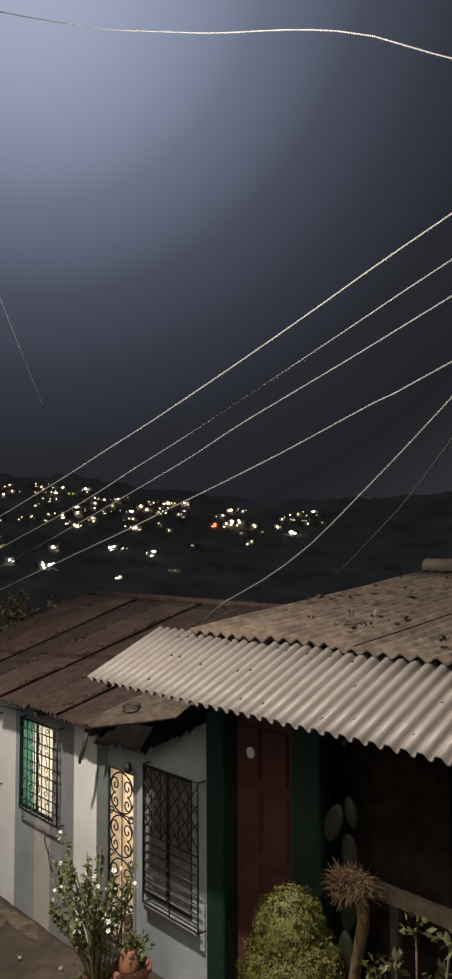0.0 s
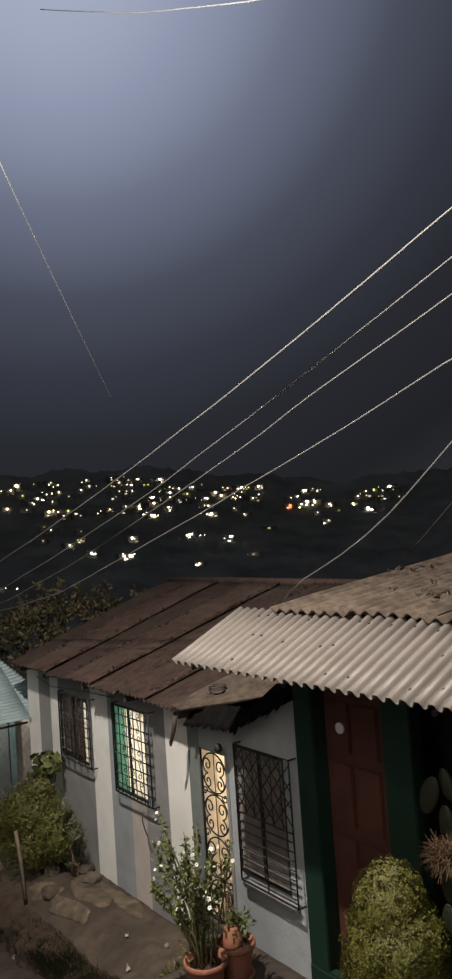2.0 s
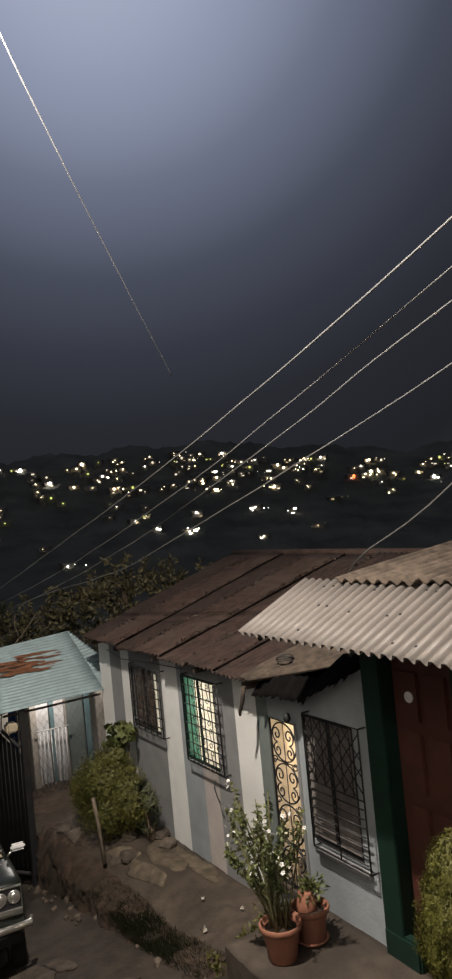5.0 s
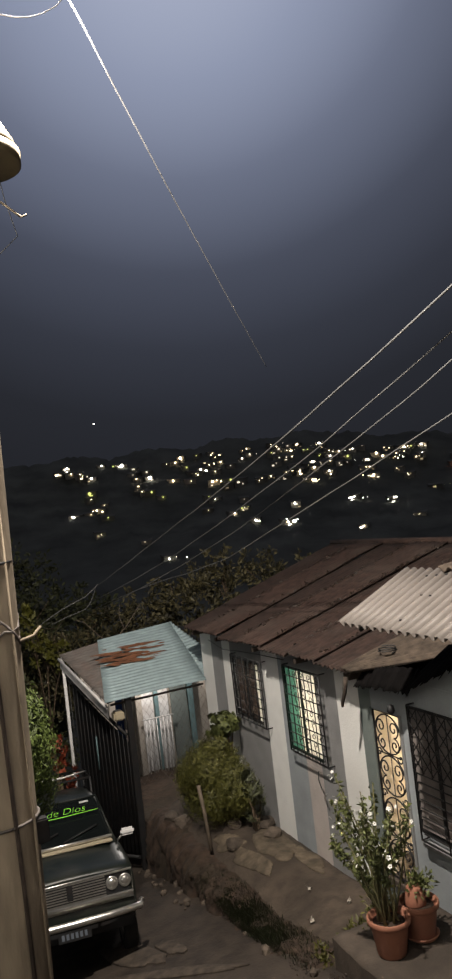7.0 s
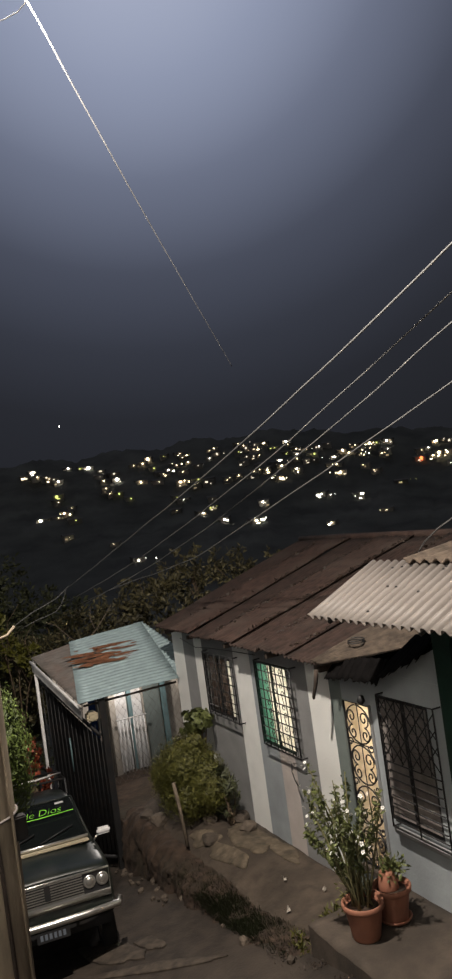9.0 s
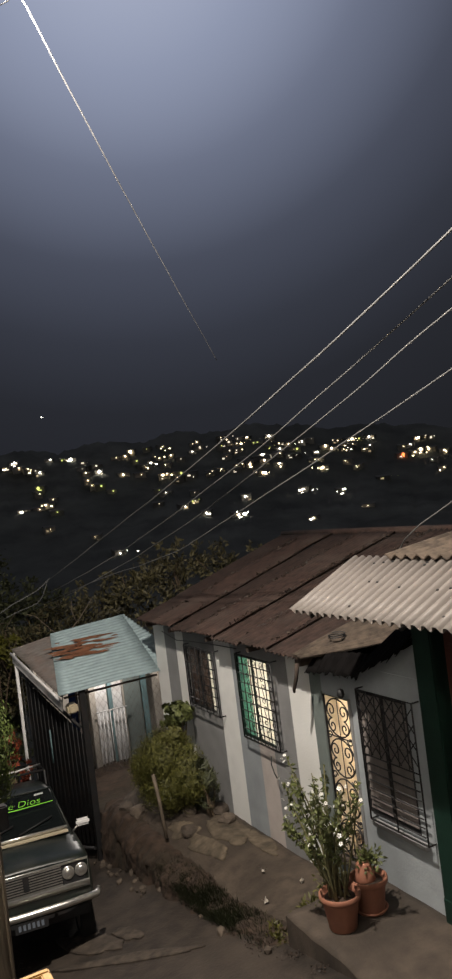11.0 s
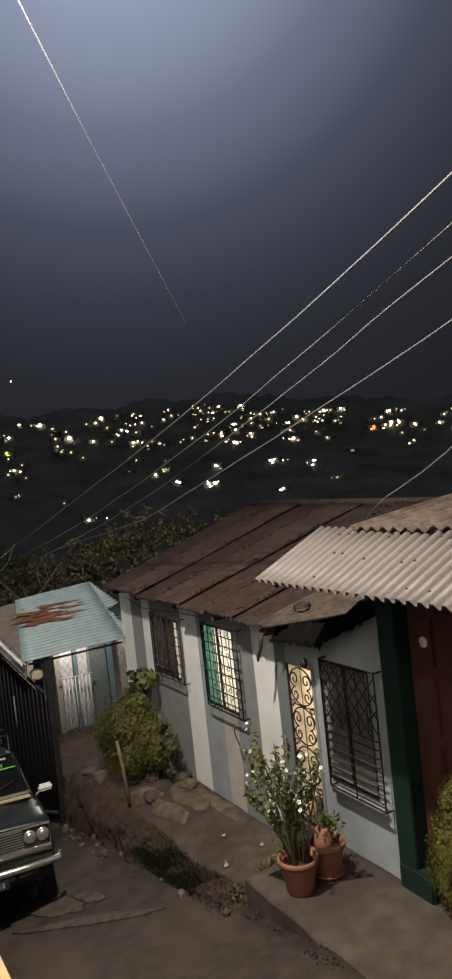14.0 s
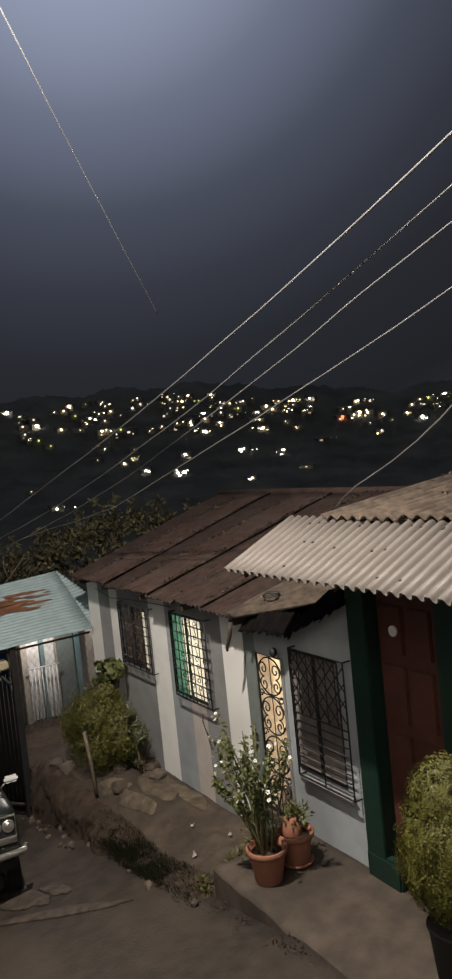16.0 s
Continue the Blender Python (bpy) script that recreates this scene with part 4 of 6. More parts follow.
bm_ = loft([hull(-0.10, 0.74, 0.40, 0.80, 0.82), hull(-0.16, 0.775, 0.33, 0.84, 0.86), hull(-0.35, 0.79, 0.28, 0.87, 0.895), hull(-0.8, 0.80, 0.28, 0.90, 0.93), hull(-1.30, 0.80, 0.26, 0.93, 0.96), hull(-2.0, 0.80, 0.26, 0.94, 0.95), hull(-2.9, 0.80, 0.26, 0.94, 0.95), hull(-3.7, 0.79, 0.30, 0.92, 0.93), hull(-4.1, 0.75, 0.40, 0.88, 0.89)])
body = part("body", bm_, M_CAR, car, "dusty dark green paint")
cab = [(-1.22, 0.70, 0.70, 0.955), (-1.40, 0.69, 0.66, 1.06), (-1.78, 0.66, 0.58, 1.30), (-1.92, 0.64, 0.54, 1.36), (-2.2, 0.64, 0.52, 1.385), (-2.75, 0.64, 0.52, 1.37), (-2.95, 0.65, 0.55, 1.31), (-3.25, 0.69, 0.66, 0.95)]
bm_ = bmesh.new()
rings = []
for x, w0, w1, zt in cab:
    rings.append([bm_.verts.new((x, s * a, z)) for s, a, z in ((1, 0.74, 0.93), (1, 0.72, 0.95), (1, w1 + 0.03, zt - 0.05), (1, w1 * 0.9, zt - 0.01), (1, w1 * 0.4, zt), (-1, w1 * 0.4, zt), (-1, w1 * 0.9, zt - 0.01), (-1, w1 + 0.03, zt - 0.05), (-1, 0.72, 0.95), (-1, 0.74, 0.93))])
for a, b in zip(rings, rings[1:]):
    for k in range(9):
        bm_.faces.new((a[k], a[k + 1], b[k + 1], b[k])).smooth = True
part("cab_roof", bm_, M_CAR, car)


def pane_quad(pts, t=0.008):
    bm = bmesh.new()
    bm.faces.new([bm.verts.new(p) for p in pts])
    bmesh.ops.solidify(bm, geom=bm.faces[:], thickness=t)
    return bm


screen = part("windscreen", pane_quad([(-1.27, -0.64, 1.00), (-1.27, 0.64, 1.00), (-1.79, 0.55, 1.325), (-1.79, -0.55, 1.325)]), M_CARGLASS, car, "dark windscreen with lime green lettering")
part("windscreen_trim", tube([(-1.245, -0.67, 0.985), (-1.245, 0.67, 0.985)], 0.014, 6), M_CHROME, screen)
part("windscreen_trim", tube([(-1.25, 0.67, 0.99), (-1.79, 0.575, 1.335), (-1.79, -0.575, 1.335), (-1.25, -0.67, 0.99)], 0.012, 6), M_CAR, screen)
part("sticker", pane_quad([(-1.70, 0.34, 1.285), (-1.70, 0.46, 1.285), (-1.735, 0.46, 1.305), (-1.735, 0.34, 1.305)], 0.003), M_WHITEIRON, screen, "small pale sticker")
fc = bpy.data.curves.new("lettering", "FONT")
fc.body, fc.size, fc.extrude, fc.shear, fc.align_x = "e de Dios", 0.165, 0.001, 0.25, "RIGHT"
fc.offset = -0.004
lettering = new("lettering", fc)
fc.materials.append(M_TEXT)
lettering.parent = screen
slope_ = math.degrees(math.atan2(0.325, 0.52))
lettering.matrix_basis = Matrix.Translation((-1.555, 0.40, 1.205)) @ Matrix.Rotation(radians(90), 4, "Z") @ Matrix.Rotation(radians(slope_), 4, "X")
part("underline", tube([(-1.535, -0.42, 1.185), (-1.53, 0.1, 1.182), (-1.545, 0.56, 1.192)], 0.006, 4), M_TEXT, screen)
part("wiper", tube([(-1.26, 0.05, 1.005), (-1.37, 0.50, 1.075)], 0.008, 4), M_IRON, screen)
part("wiper", tube([(-1.26, -0.45, 1.005), (-1.37, 0.0, 1.075)], 0.008, 4), M_IRON, screen)
part("cowl", boxes(((-1.27, -0.66, 0.955), (-1.10, 0.66, 0.968)), bev=0.005), M_CREAM, car, "worn pale strip before the windscreen")
for s in (1, -1):
    part("side_glass", pane_quad([(-1.45, s * 0.725, 0.98), (-2.95, s * 0.725, 0.98), (-2.75, s * 0.60, 1.30), (-1.88, s * 0.60, 1.30)]), M_CARGLASS, car)
    if s > 0:
        mirror = part("wing_mirror", boxes(((-1.33, 0.79, 0.955), (-1.27, 0.97, 1.01)), bev=0.018), M_WHITEIRON, car, "pale wing mirror")
        part("mirror_stem", tube([(-1.30, 0.80, 0.96), (-1.30, 0.74, 0.93)], 0.01, 6), M_CHROME, mirror)
grille = part("grille", boxes(((-0.11, -0.70, 0.555), (-0.08, 0.70, 0.79))), M_IRON, car, "chrome barred front grille")
for i in range(8):
    z = 0.57 + 0.029 * i
    part("grille_bar", boxes(((-0.085, -0.42, z - 0.006), (-0.062, 0.42, z + 0.006))), M_CHROME, grille)
part("grille_surround", tube([(-0.07, -0.735, 0.55), (-0.07, 0.735, 0.55), (-0.07, 0.745, 0.795), (-0.07, -0.745, 0.795), (-0.07, -0.735, 0.55)], 0.013, 6), M_CHROME, grille)
part("grille_badge", boxes(((-0.075, -0.035, 0.60), (-0.055, 0.035, 0.77)), bev=0.006), M_IRON, grille)
for y in (0.50, 0.655, -0.50, -0.655):
    lampb = part("headlight", lathe([(0.070, -0.02), (0.076, 0.0), (0.074, 0.02), (0.060, 0.022)], 20), M_CHROME, car, "round headlight in a chrome ring")
    lampb.matrix_basis = pose(-0.085, y, 0.68, 0, 90, 0)
    lens = part("headlight_glass", lathe([(0.060, 0.0), (0.055, 0.018), (0.035, 0.030), (0.012, 0.035)], 16), M_CHROME, lampb)
part("bumper", tube([(-0.25, -0.84, 0.47), (-0.04, -0.80, 0.47), (0.02, -0.4, 0.47), (0.03, 0, 0.47), (0.02, 0.4, 0.47), (-0.04, 0.80, 0.47), (-0.25, 0.84, 0.47)], 0.042, 8), M_CHROME, car, "dulled chrome bumper")
for y in (-0.3, 0.3):
    part("bumper_iron", boxes(((-0.2, y - 0.02, 0.42), (0.0, y + 0.02, 0.46))), M_IRON, car)
plate = part("number_plate", boxes(((0.03, -0.19, 0.30), (0.042, 0.19, 0.42)), bev=0.004), M_IRON, car, "dark number plate with faded marks")
for k in range(6):
    part("plate_bar", boxes(((0.042, -0.15 + 0.052 * k, 0.33), (0.046, -0.12 + 0.052 * k, 0.39))), M_BAR, plate)
part("valance", boxes(((-0.3, -0.72, 0.26), (-0.12, 0.72, 0.42)), bev=0.02), M_IRON, car)
for x in (-0.78, -3.2):
    for s in (1, -1):
        wheel = part("wheel", lathe([(0.20, -0.08), (0.315, -0.085), (0.335, -0.06), (0.34, 0.0), (0.335, 0.06), (0.315, 0.085), (0.20, 0.08)], 28), M_TYRE, car)
        wheel.matrix_basis = pose(x, s * 0.70, 0.34, 90, 0, 0)
        part("rim", lathe([(0.05, -0.09), (0.19, -0.082), (0.195, 0.0), (0.19, 0.082), (0.05, 0.09)], 20), M_CHROME, wheel)
rack = part("roof_rack", tube([(-2.5, -0.6, 1.5), (-2.5, 0.6, 1.5), (-3.6, 0.6, 1.5), (-3.6, -0.6, 1.5), (-2.5, -0.6, 1.5)], 0.018, 5), M_IRON, car)
for x in (-2.5, -3.6):
    for y in (-0.6, 0.6):
        part("rack_post", tube([(x, y, 1.5), (x, y, 0.92)], 0.018, 5), M_IRON, rack)
part("rack_bar", tube([(-2.9, -0.65, 1.52), (-2.6, 0.2, 1.55), (-3.3, 0.62, 1.5)], 0.016, 5), M_WHITEIRON, rack)
for o_ in car.children_recursive:
    if o_.parent is car and o_.name.startswith("wheel"):
        continue
    if o_.type == "MESH" and not o_.name.startswith(("rim", "headlight")):
        for v in o_.data.vertices:
            back = max(0.0, min(1.0, (-v.co.x - 0.15) / 1.0))
            v.co.z += 0.22 + 0.10 * max(0.0, min(1.0, (v.co.z - 0.53) / 0.02)) + 0.16 * max(0.0, min(1.0, (v.co.z - 0.9) / 0.25))
            v.co.x += 0.30 * back
for o_ in car.children:
    if o_.name.startswith("headlight"):
        o_.location.z += 0.32
lettering.location += Vector((0.30, 0.0, 0.22 + 0.10 + 0.16))
car.matrix_basis = pose(-9.18, 1.53, road_z(-9.18, 1.53) + 0.02, 0, -10.5, -6)

# ---- utility pole with street lamp, wires ----
PX, PY = -5.55, 0.57
pole = thing("utility_pole", "tall tapered concrete utility pole with straps and cables", "utility pole")
part("shaft", tube([(PX, PY - 0.03, street_z(PX) - 0.4), (PX, PY, 2), (PX, PY + 0.027, 4.5), (PX, PY + 0.053, 7), (PX, PY + 0.08, 9.6)], 0.195, 24, r_end=0.17), M_POLE, pole, "grey-brown concrete shaft")
part("conduit", tube([(PX + 0.20, PY + 0.05, -0.1), (PX + 0.20, PY + 0.03, 2.0), (PX + 0.19, PY + 0.0, 3.4), (PX + 0.19, PY - 0.03, 4.6)], 0.014, 8), M_DARKWOOD, pole, "dark cable run down the shaft")
part("conduit", tube([(PX + 0.16, PY + 0.145, 0.0), (PX + 0.15, PY + 0.145, 2.4), (PX + 0.145, PY + 0.14, 3.2), (PX + 0.13, PY + 0.13, 5.0)], 0.010, 8), M_POLE, pole)
for z in (2.35, 4.05):
    r = 0.20 - 0.035 * (z + 0.3) / 9.9 + 0.012
    part("strap", tube([(PX + r * math.cos(a), PY + r * math.sin(a), z + 0.02 * math.sin(a)) for a in (2 * math.pi * k / 20 for k in range(21))], 0.010, 5), M_GREYSHEET if z < 2.5 else M_BLACKCABLE, pole)
rr = random.Random(5)
for k in range(3):
    z = 3.55 + 0.06 * k
    part("cable_coil", tube([(PX + 0.2 * math.cos(a) + rr.uniform(-0.02, 0.02), PY + 0.2 * math.sin(a), z + 0.07 * math.sin(3 * a + k)) for a in (2 * math.pi * i / 16 for i in range(17))], 0.008, 5), M_GREYSHEET, pole)
part("bracket", tube([(PX, PY + 0.14, 3.5), (PX - 0.05, PY + 0.30, 3.53), (PX - 0.08, PY + 0.36, 3.58)], 0.011, 6), M_POLE, pole)
part("bracket", boxes(((PX + 0.05, PY + 0.13, 2.18), (PX + 0.13, PY + 0.24, 2.34)), bev=0.01), M_IRON, pole)

lamp = thing("street_lamp", "grey street lamp on a curved arm from the pole", "street lamp")
part("arm", tube([(PX, PY + 0.1, 8.35), (PX, PY + 0.3, 8.55), (-5.51, 1.1, 8.60), (-5.5, 1.27, 8.53)], 0.03, 8), M_POLE, lamp)
part("housing", tube([(-5.5, 1.26, 8.53), (-5.5, 1.40, 8.52)], 0.07, 14), M_POLE, lamp)

# pale curved hood of the second lamp on the pole, cables dangling below it
hood = thing("pole_lamp_hood", "cream curved metal lamp hood with dangling wires", "lamp hood")
HC = Vector((-5.42, 0.80, 6.84))
part("hood_shell", lathe([(0.02, 0.30), (0.10, 0.285), (0.20, 0.21), (0.27, 0.08), (0.29, 0.0), (0.28, 0.0), (0.26, 0.08), (0.19, 0.20), (0.09, 0.27), (0.015, 0.285)], 28, at=HC), M_HOOD, hood)
part("hood_band", lathe([(0.288, -0.07), (0.300, -0.07), (0.300, 0.02), (0.288, 0.02)], 28, at=HC), M_HOOD, hood)
part("hood_stem", tube([HC + Vector((0, 0, 0.28)), HC + Vector((-0.05, -0.15, 0.36)), (PX, PY, HC.z + 0.36)], 0.025, 8), M_POLE, hood)
for k in range(4):
    y0 = HC.y - 0.2 + 0.11 * k
    part("dangling_wire", tube([(HC.x, y0, HC.z - 0.05), (HC.x + 0.02, y0 + 0.03, HC.z - 0.15 - 0.05 * k), (HC.x - 0.02, y0 - 0.05 + 0.05 * k, HC.z - 0.3 - 0.08 * k), (HC.x, y0 - 0.08, HC.z - 0.42 - 0.1 * k)], 0.0035, 5), M_CABLE, hood)
part("insulator", tube([HC + Vector((0.02, 0.13, -0.32)), HC + Vector((0.02, 0.26, -0.42)), HC + Vector((0.02, 0.30, -0.40))], 0.008, 6), M_POLE, hood)


def cable(label, pts, r, sag=0.0, material=None, n=20, r_end=None):
    """A hanging cable through the given points, slightly uneven."""
    fine = []
    pts = [Vector(p) for p in pts]
    for q, (a, b) in enumerate(zip(pts, pts[1:])):
        before, after = pts[max(q - 1, 0)], pts[min(q + 2, len(pts) - 1)]
        m_ = max(2, int(n * (b - a).length / 6))
        for i in range(m_):
            t = i / m_
            p = 0.5 * (2 * a + (b - before) * t + (2 * before - 5 * a + 4 * b - after) * t * t + (3 * a - before - 3 * b + after) * t ** 3)
            p.z -= sag * 4 * t * (1 - t)
            p.z += 0.012 * noise.noise(p * 0.9)
            fine.append(p)
    fine.append(Vector(pts[-1]))
    return thing("overhead_wire", label, "wire", tube(fine, r, 8, r_end=r_end), material or M_CABLE, group="overhead wires")


cable("pale twisted overhead wire strung along the street", [(2.12, 4.22, 7.77), (-2.70, 4.22, 6.40), (-5.43, 4.22, 5.608), (-9.21, 4.22, 4.66), (-13.42, 4.22, 3.74), (-17.33, 4.22, 2.90), (-24.76, 4.22, 1.43)], 0.0095)
cable("pale overhead wire strung along the street", [(2.12, 4.43, 7.72), (-2.84, 4.43, 6.19), (-5.69, 4.43, 5.32), (-8.62, 4.43, 4.51), (-13.70, 4.43, 3.35), (-20.28, 4.29, 2.13), (-24.76, 4.22, 1.43)], 0.0072)
cable("thin overhead wire strung along the street", [(2.12, 4.64, 7.55), (-2.98, 4.64, 6.02), (-5.05, 4.64, 5.42), (-7.04, 4.64, 4.82), (-12.58, 4.64, 3.43), (-23.78, 4.50, 1.22)], 0.0072)
cable("lower overhead wire sagging along the street", [(1.42, 4.64, 6.96), (-2.99, 4.64, 5.56), (-3.66, 4.64, 5.375), (-5.58, 4.64, 4.825), (-10.06, 4.64, 3.70), (-11.64, 4.64, 3.38), (-15.80, 4.64, 2.79), (-22.03, 4.64, 1.71)], 0.0072)
cable("service wire dropping onto the roofs", [(-1.0, 6.0, 7.9), (-3.85, 6.0, 5.6), (-4.72, 6.0, 4.92), (-5.55, 6.0, 4.31), (-6.3, 6.0, 3.9), (-7.2, 6.0, 3.48), (-8.2, 6.4, 2.80)], 0.0095)
cable("dark service wire dropping onto the roof ridge", [(-2.0, 6.4, 7.4), (-4.11, 6.4, 5.29), (-4.73, 6.4, 4.65), (-5.79, 6.4, 3.79)], 0.008, material=M_BLACKCABLE)
cable("thin wire running from the pole out over the valley", [(-4.60, 0.75, 8.62), (-6.287, 1.833, 8.685), (-8.19, 2.967, 8.739), (-11.174, 4.965, 8.415), (-15.37, 8.097, 7.335)], 0.010, material=M_PALECABLE, r_end=0.008)
cable("slack loop of wire above the lamp hood", [(-4.97, 0.84, 7.62), (-4.98, 0.99, 7.57), (-4.95, 1.16, 7.56), (-4.87, 1.33, 7.61), (-4.76, 1.44, 7.72)], 0.004, material=M_PALECABLE)
cable("slack wire lit by the lamp", [(-9.51, 4.26, 11.50), (-7.10, 4.26, 10.00), (-5.46, 4.26, 9.09), (-3.64, 4.26, 8.15), (-2.81, 4.26, 7.55), (-1.48, 4.26, 6.59)], 0.006, material=M_CABLE)
cable("pale twisted wire end hanging below the street wires", [(-16.5, 4.02, 2.99), (-16.5, 3.72, 2.76), (-16.5, 3.18, 2.56), (-16.5, 2.73, 2.32)], 0.008)
cable("loose curl of wire hanging from the street wires", [(-16.48, 3.96, 2.93), (-16.46, 3.86, 2.72), (-16.46, 3.69, 2.50), (-16.48, 3.30, 2.40), (-16.5, 2.95, 2.28)], 0.006)

# ---- lit houses on the far hillside ----
GLOWS = {"white": glow("white_house_light", (1.0, 0.95, 0.82), 9.0), "warm": glow("warm_house_light", (1.0, 0.82, 0.52), 6.0), "yellow": glow("yellow_green_house_light", (0.75, 0.80, 0.22), 1.6), "red": glow("red_house_light", (1.0, 0.22, 0.06), 3.0), "faint": glow("faint_house_light", (0.9, 0.70, 0.42), 0.35), "dim": glow("dim_house_light", (0.92, 0.80, 0.62), 1.3)}
rnd_h = random.Random(21)


def far_house(az, el, size, tint, porch=0.0):
    p = hill_at(az, el)
    h = thing("hillside_house", "small far house with %s light in the dark" % {"white": "white", "warm": "warm", "yellow": "yellow-green", "red": "red", "dim": "dim"}[tint], "house", at=(p.x, p.y, p.z), rz=-az + rnd_h.uniform(-14, 14), group="houses on the far hillside")
    w, hh = rnd_h.uniform(1.2, 2.2), rnd_h.uniform(0.9, 1.3)
    part("wall", boxes(((-2, -w, -1.5), (2, w, hh))), M_FARWALL, h)
    bm = bmesh.new()
    ys, xs = w + 0.3, 2.3
    v = [bm.verts.new(q) for q in ((xs, -ys, hh), (xs, ys, hh), (-xs, ys, hh), (-xs, -ys, hh), (0, -ys, hh + 0.5), (0, ys, hh + 0.5))]
    for q in ((0, 1, 5, 4), (2, 3, 4, 5), (0, 4, 3), (1, 2, 5), (3, 2, 1, 0)):
        bm.faces.new([v[k] for k in q])
    part("roof", bm, M_FARROOF, h)
    s = size * (0.5 if el > 0.5 else 0.33) * math.hypot(p.x, p.y) / 300
    y0, z0 = rnd_h.uniform(-0.6, 0.6), 0.6
    for k in range(rnd_h.choice((1, 1, 2, 3)) if porch else 1):
        q = s * (1.0 if k == 0 else rnd_h.uniform(0.3, 0.6))
        e = rnd_h.uniform(0.7, 1.1)
        part("lamp_globe", lathe([(q * 0.3, -q * e), (q * 0.85, -q * 0.55 * e), (q, 0), (q * 0.85, q * 0.55 * e), (q * 0.3, q * e)], 8, at=(2.2 + s, y0, z0)), GLOWS[tint], h)
        y0, z0 = y0 + rnd_h.uniform(-3.2, 3.2), z0 + rnd_h.uniform(-0.7, 0.7)
    # glowing panels: lit windows, and lamplight on facades put in as emission
    for _ in range(int(porch)):
        yy, zz, ww = rnd_h.uniform(-w, w * 0.6), rnd_h.uniform(-0.9, 0.5), rnd_h.uniform(0.25, 1.1)
        part("lit_window", boxes(((2.01, yy, zz), (2.06, yy + ww, zz + rnd_h.uniform(0.25, 0.6)))), GLOWS[rnd_h.choice((tint, "dim", "faint"))], h)
    return h


MAIN_LIGHTS = ((12.3, 4.2, 0), (14.1, 3.3, 0), (14.0, 2.2, 2), (16.3, 4.0, 0), (18.2, 2.9, 0), (20.8, 4.1, 1), (22.3, 3.1, 0), (23.0, 2.1, 1), (24.1, -0.4, 0), (25.1, -0.1, 2), (25.8, -1.1, 0), (28.8, -0.2, 0), (31.1, 4.0, 0), (30.4, 2.7, 0), (29.3, 2.1, 1), (30.2, 1.4, 1), (31.7, 1.9, 0), (32.8, 2.8, 2), (34.7, 1.2, 1), (37.0, 3.0, 1), (38.4, 3.0, 0), (33.6, -2.4, 0), (33.2, -0.2, 0), (12.7, 0.6, 0), (19.0, -3.2, 0), (40.4, 1.4, 3), (41.8, 1.6, 1), (48.0, 2.3, 0), (46.3, 0.8, 0), (28.1, -1.5, 0))
for az, el, c_ in MAIN_LIGHTS:
    far_house(az, el, rnd_h.uniform(0.7, 1.35), ("white", "warm", "yellow", "red")[c_], rnd_h.choice((1, 2, 3, 4)))
for k in range(140):
    az = rnd_h.uniform(8.5, 49) if k % 2 else rnd_h.choice(MAIN_LIGHTS)[0] + rnd_h.gauss(0, 0.9)
    top = crest(az)
    if az < 28:
        el = top - 0.7 - abs(rnd_h.gauss(0, 2.0))
    else:
        el = top - 0.9 - abs(rnd_h.gauss(0, 1.6 if az < 40 else 0.9))
    far_house(az, max(el, -3.6), 0.28 + 0.62 * rnd_h.random() ** 2, rnd_h.choice(("white", "warm", "warm", "warm", "dim", "dim", "yellow")), rnd_h.choice((0, 0, 1, 1, 2)))
star = thing("star", "single bright star low over the hills", "star", lathe([(0.2, -0.8), (0.8, 0.0), (0.2, 0.8)], 8), GLOWS["white"], at=(-863.5, 226.2, 120.0), kind="structure")

# ---- pots and plants before the doorway ----
def flower_pot(label, at, r, h):
    pot = thing("flower_pot", label, "flower pot", at=at, group="terracotta pots on the porch")
    part("pot_wall", lathe([(r * 0.62, 0.0), (r * 0.66, 0.015), (r * 0.86, h * 0.78), (r * 0.88, h * 0.82), (r * 0.98, h * 0.84), (r * 1.0, h * 0.90), (r * 0.99, h * 0.98), (r * 0.95, h), (r * 0.88, h * 0.98), (r * 0.84, h * 0.86)], 32), M_TERRA, pot)
    part("soil", lathe([(r * 0.1, h * 0.84), (r * 0.84, h * 0.85), (r * 0.3, h * 0.90)], 20), M_SOIL, pot)
    return pot


p1 = flower_pot("large terracotta pot with a white-flowering plant", (-6.32, 3.91, -0.016), 0.205, 0.345)
p2 = flower_pot("large terracotta pot holding a smaller upturned pot", (-6.38, 4.30, -0.008), 0.195, 0.34)
part("saucer", lathe([(0.13, 0.0), (0.15, 0.005), (0.17, 0.035), (0.16, 0.04), (0.145, 0.02)], 28), M_TERRA, p2)
thing("upturned_pot", "small terracotta pot upside down in the large pot", "flower pot", lathe([(0.10, 0.34), (0.105, 0.35), (0.095, 0.40), (0.075, 0.50), (0.06, 0.515), (0.02, 0.515)], 20, at=(-6.40, 4.28, -0.05)), M_TERRA)


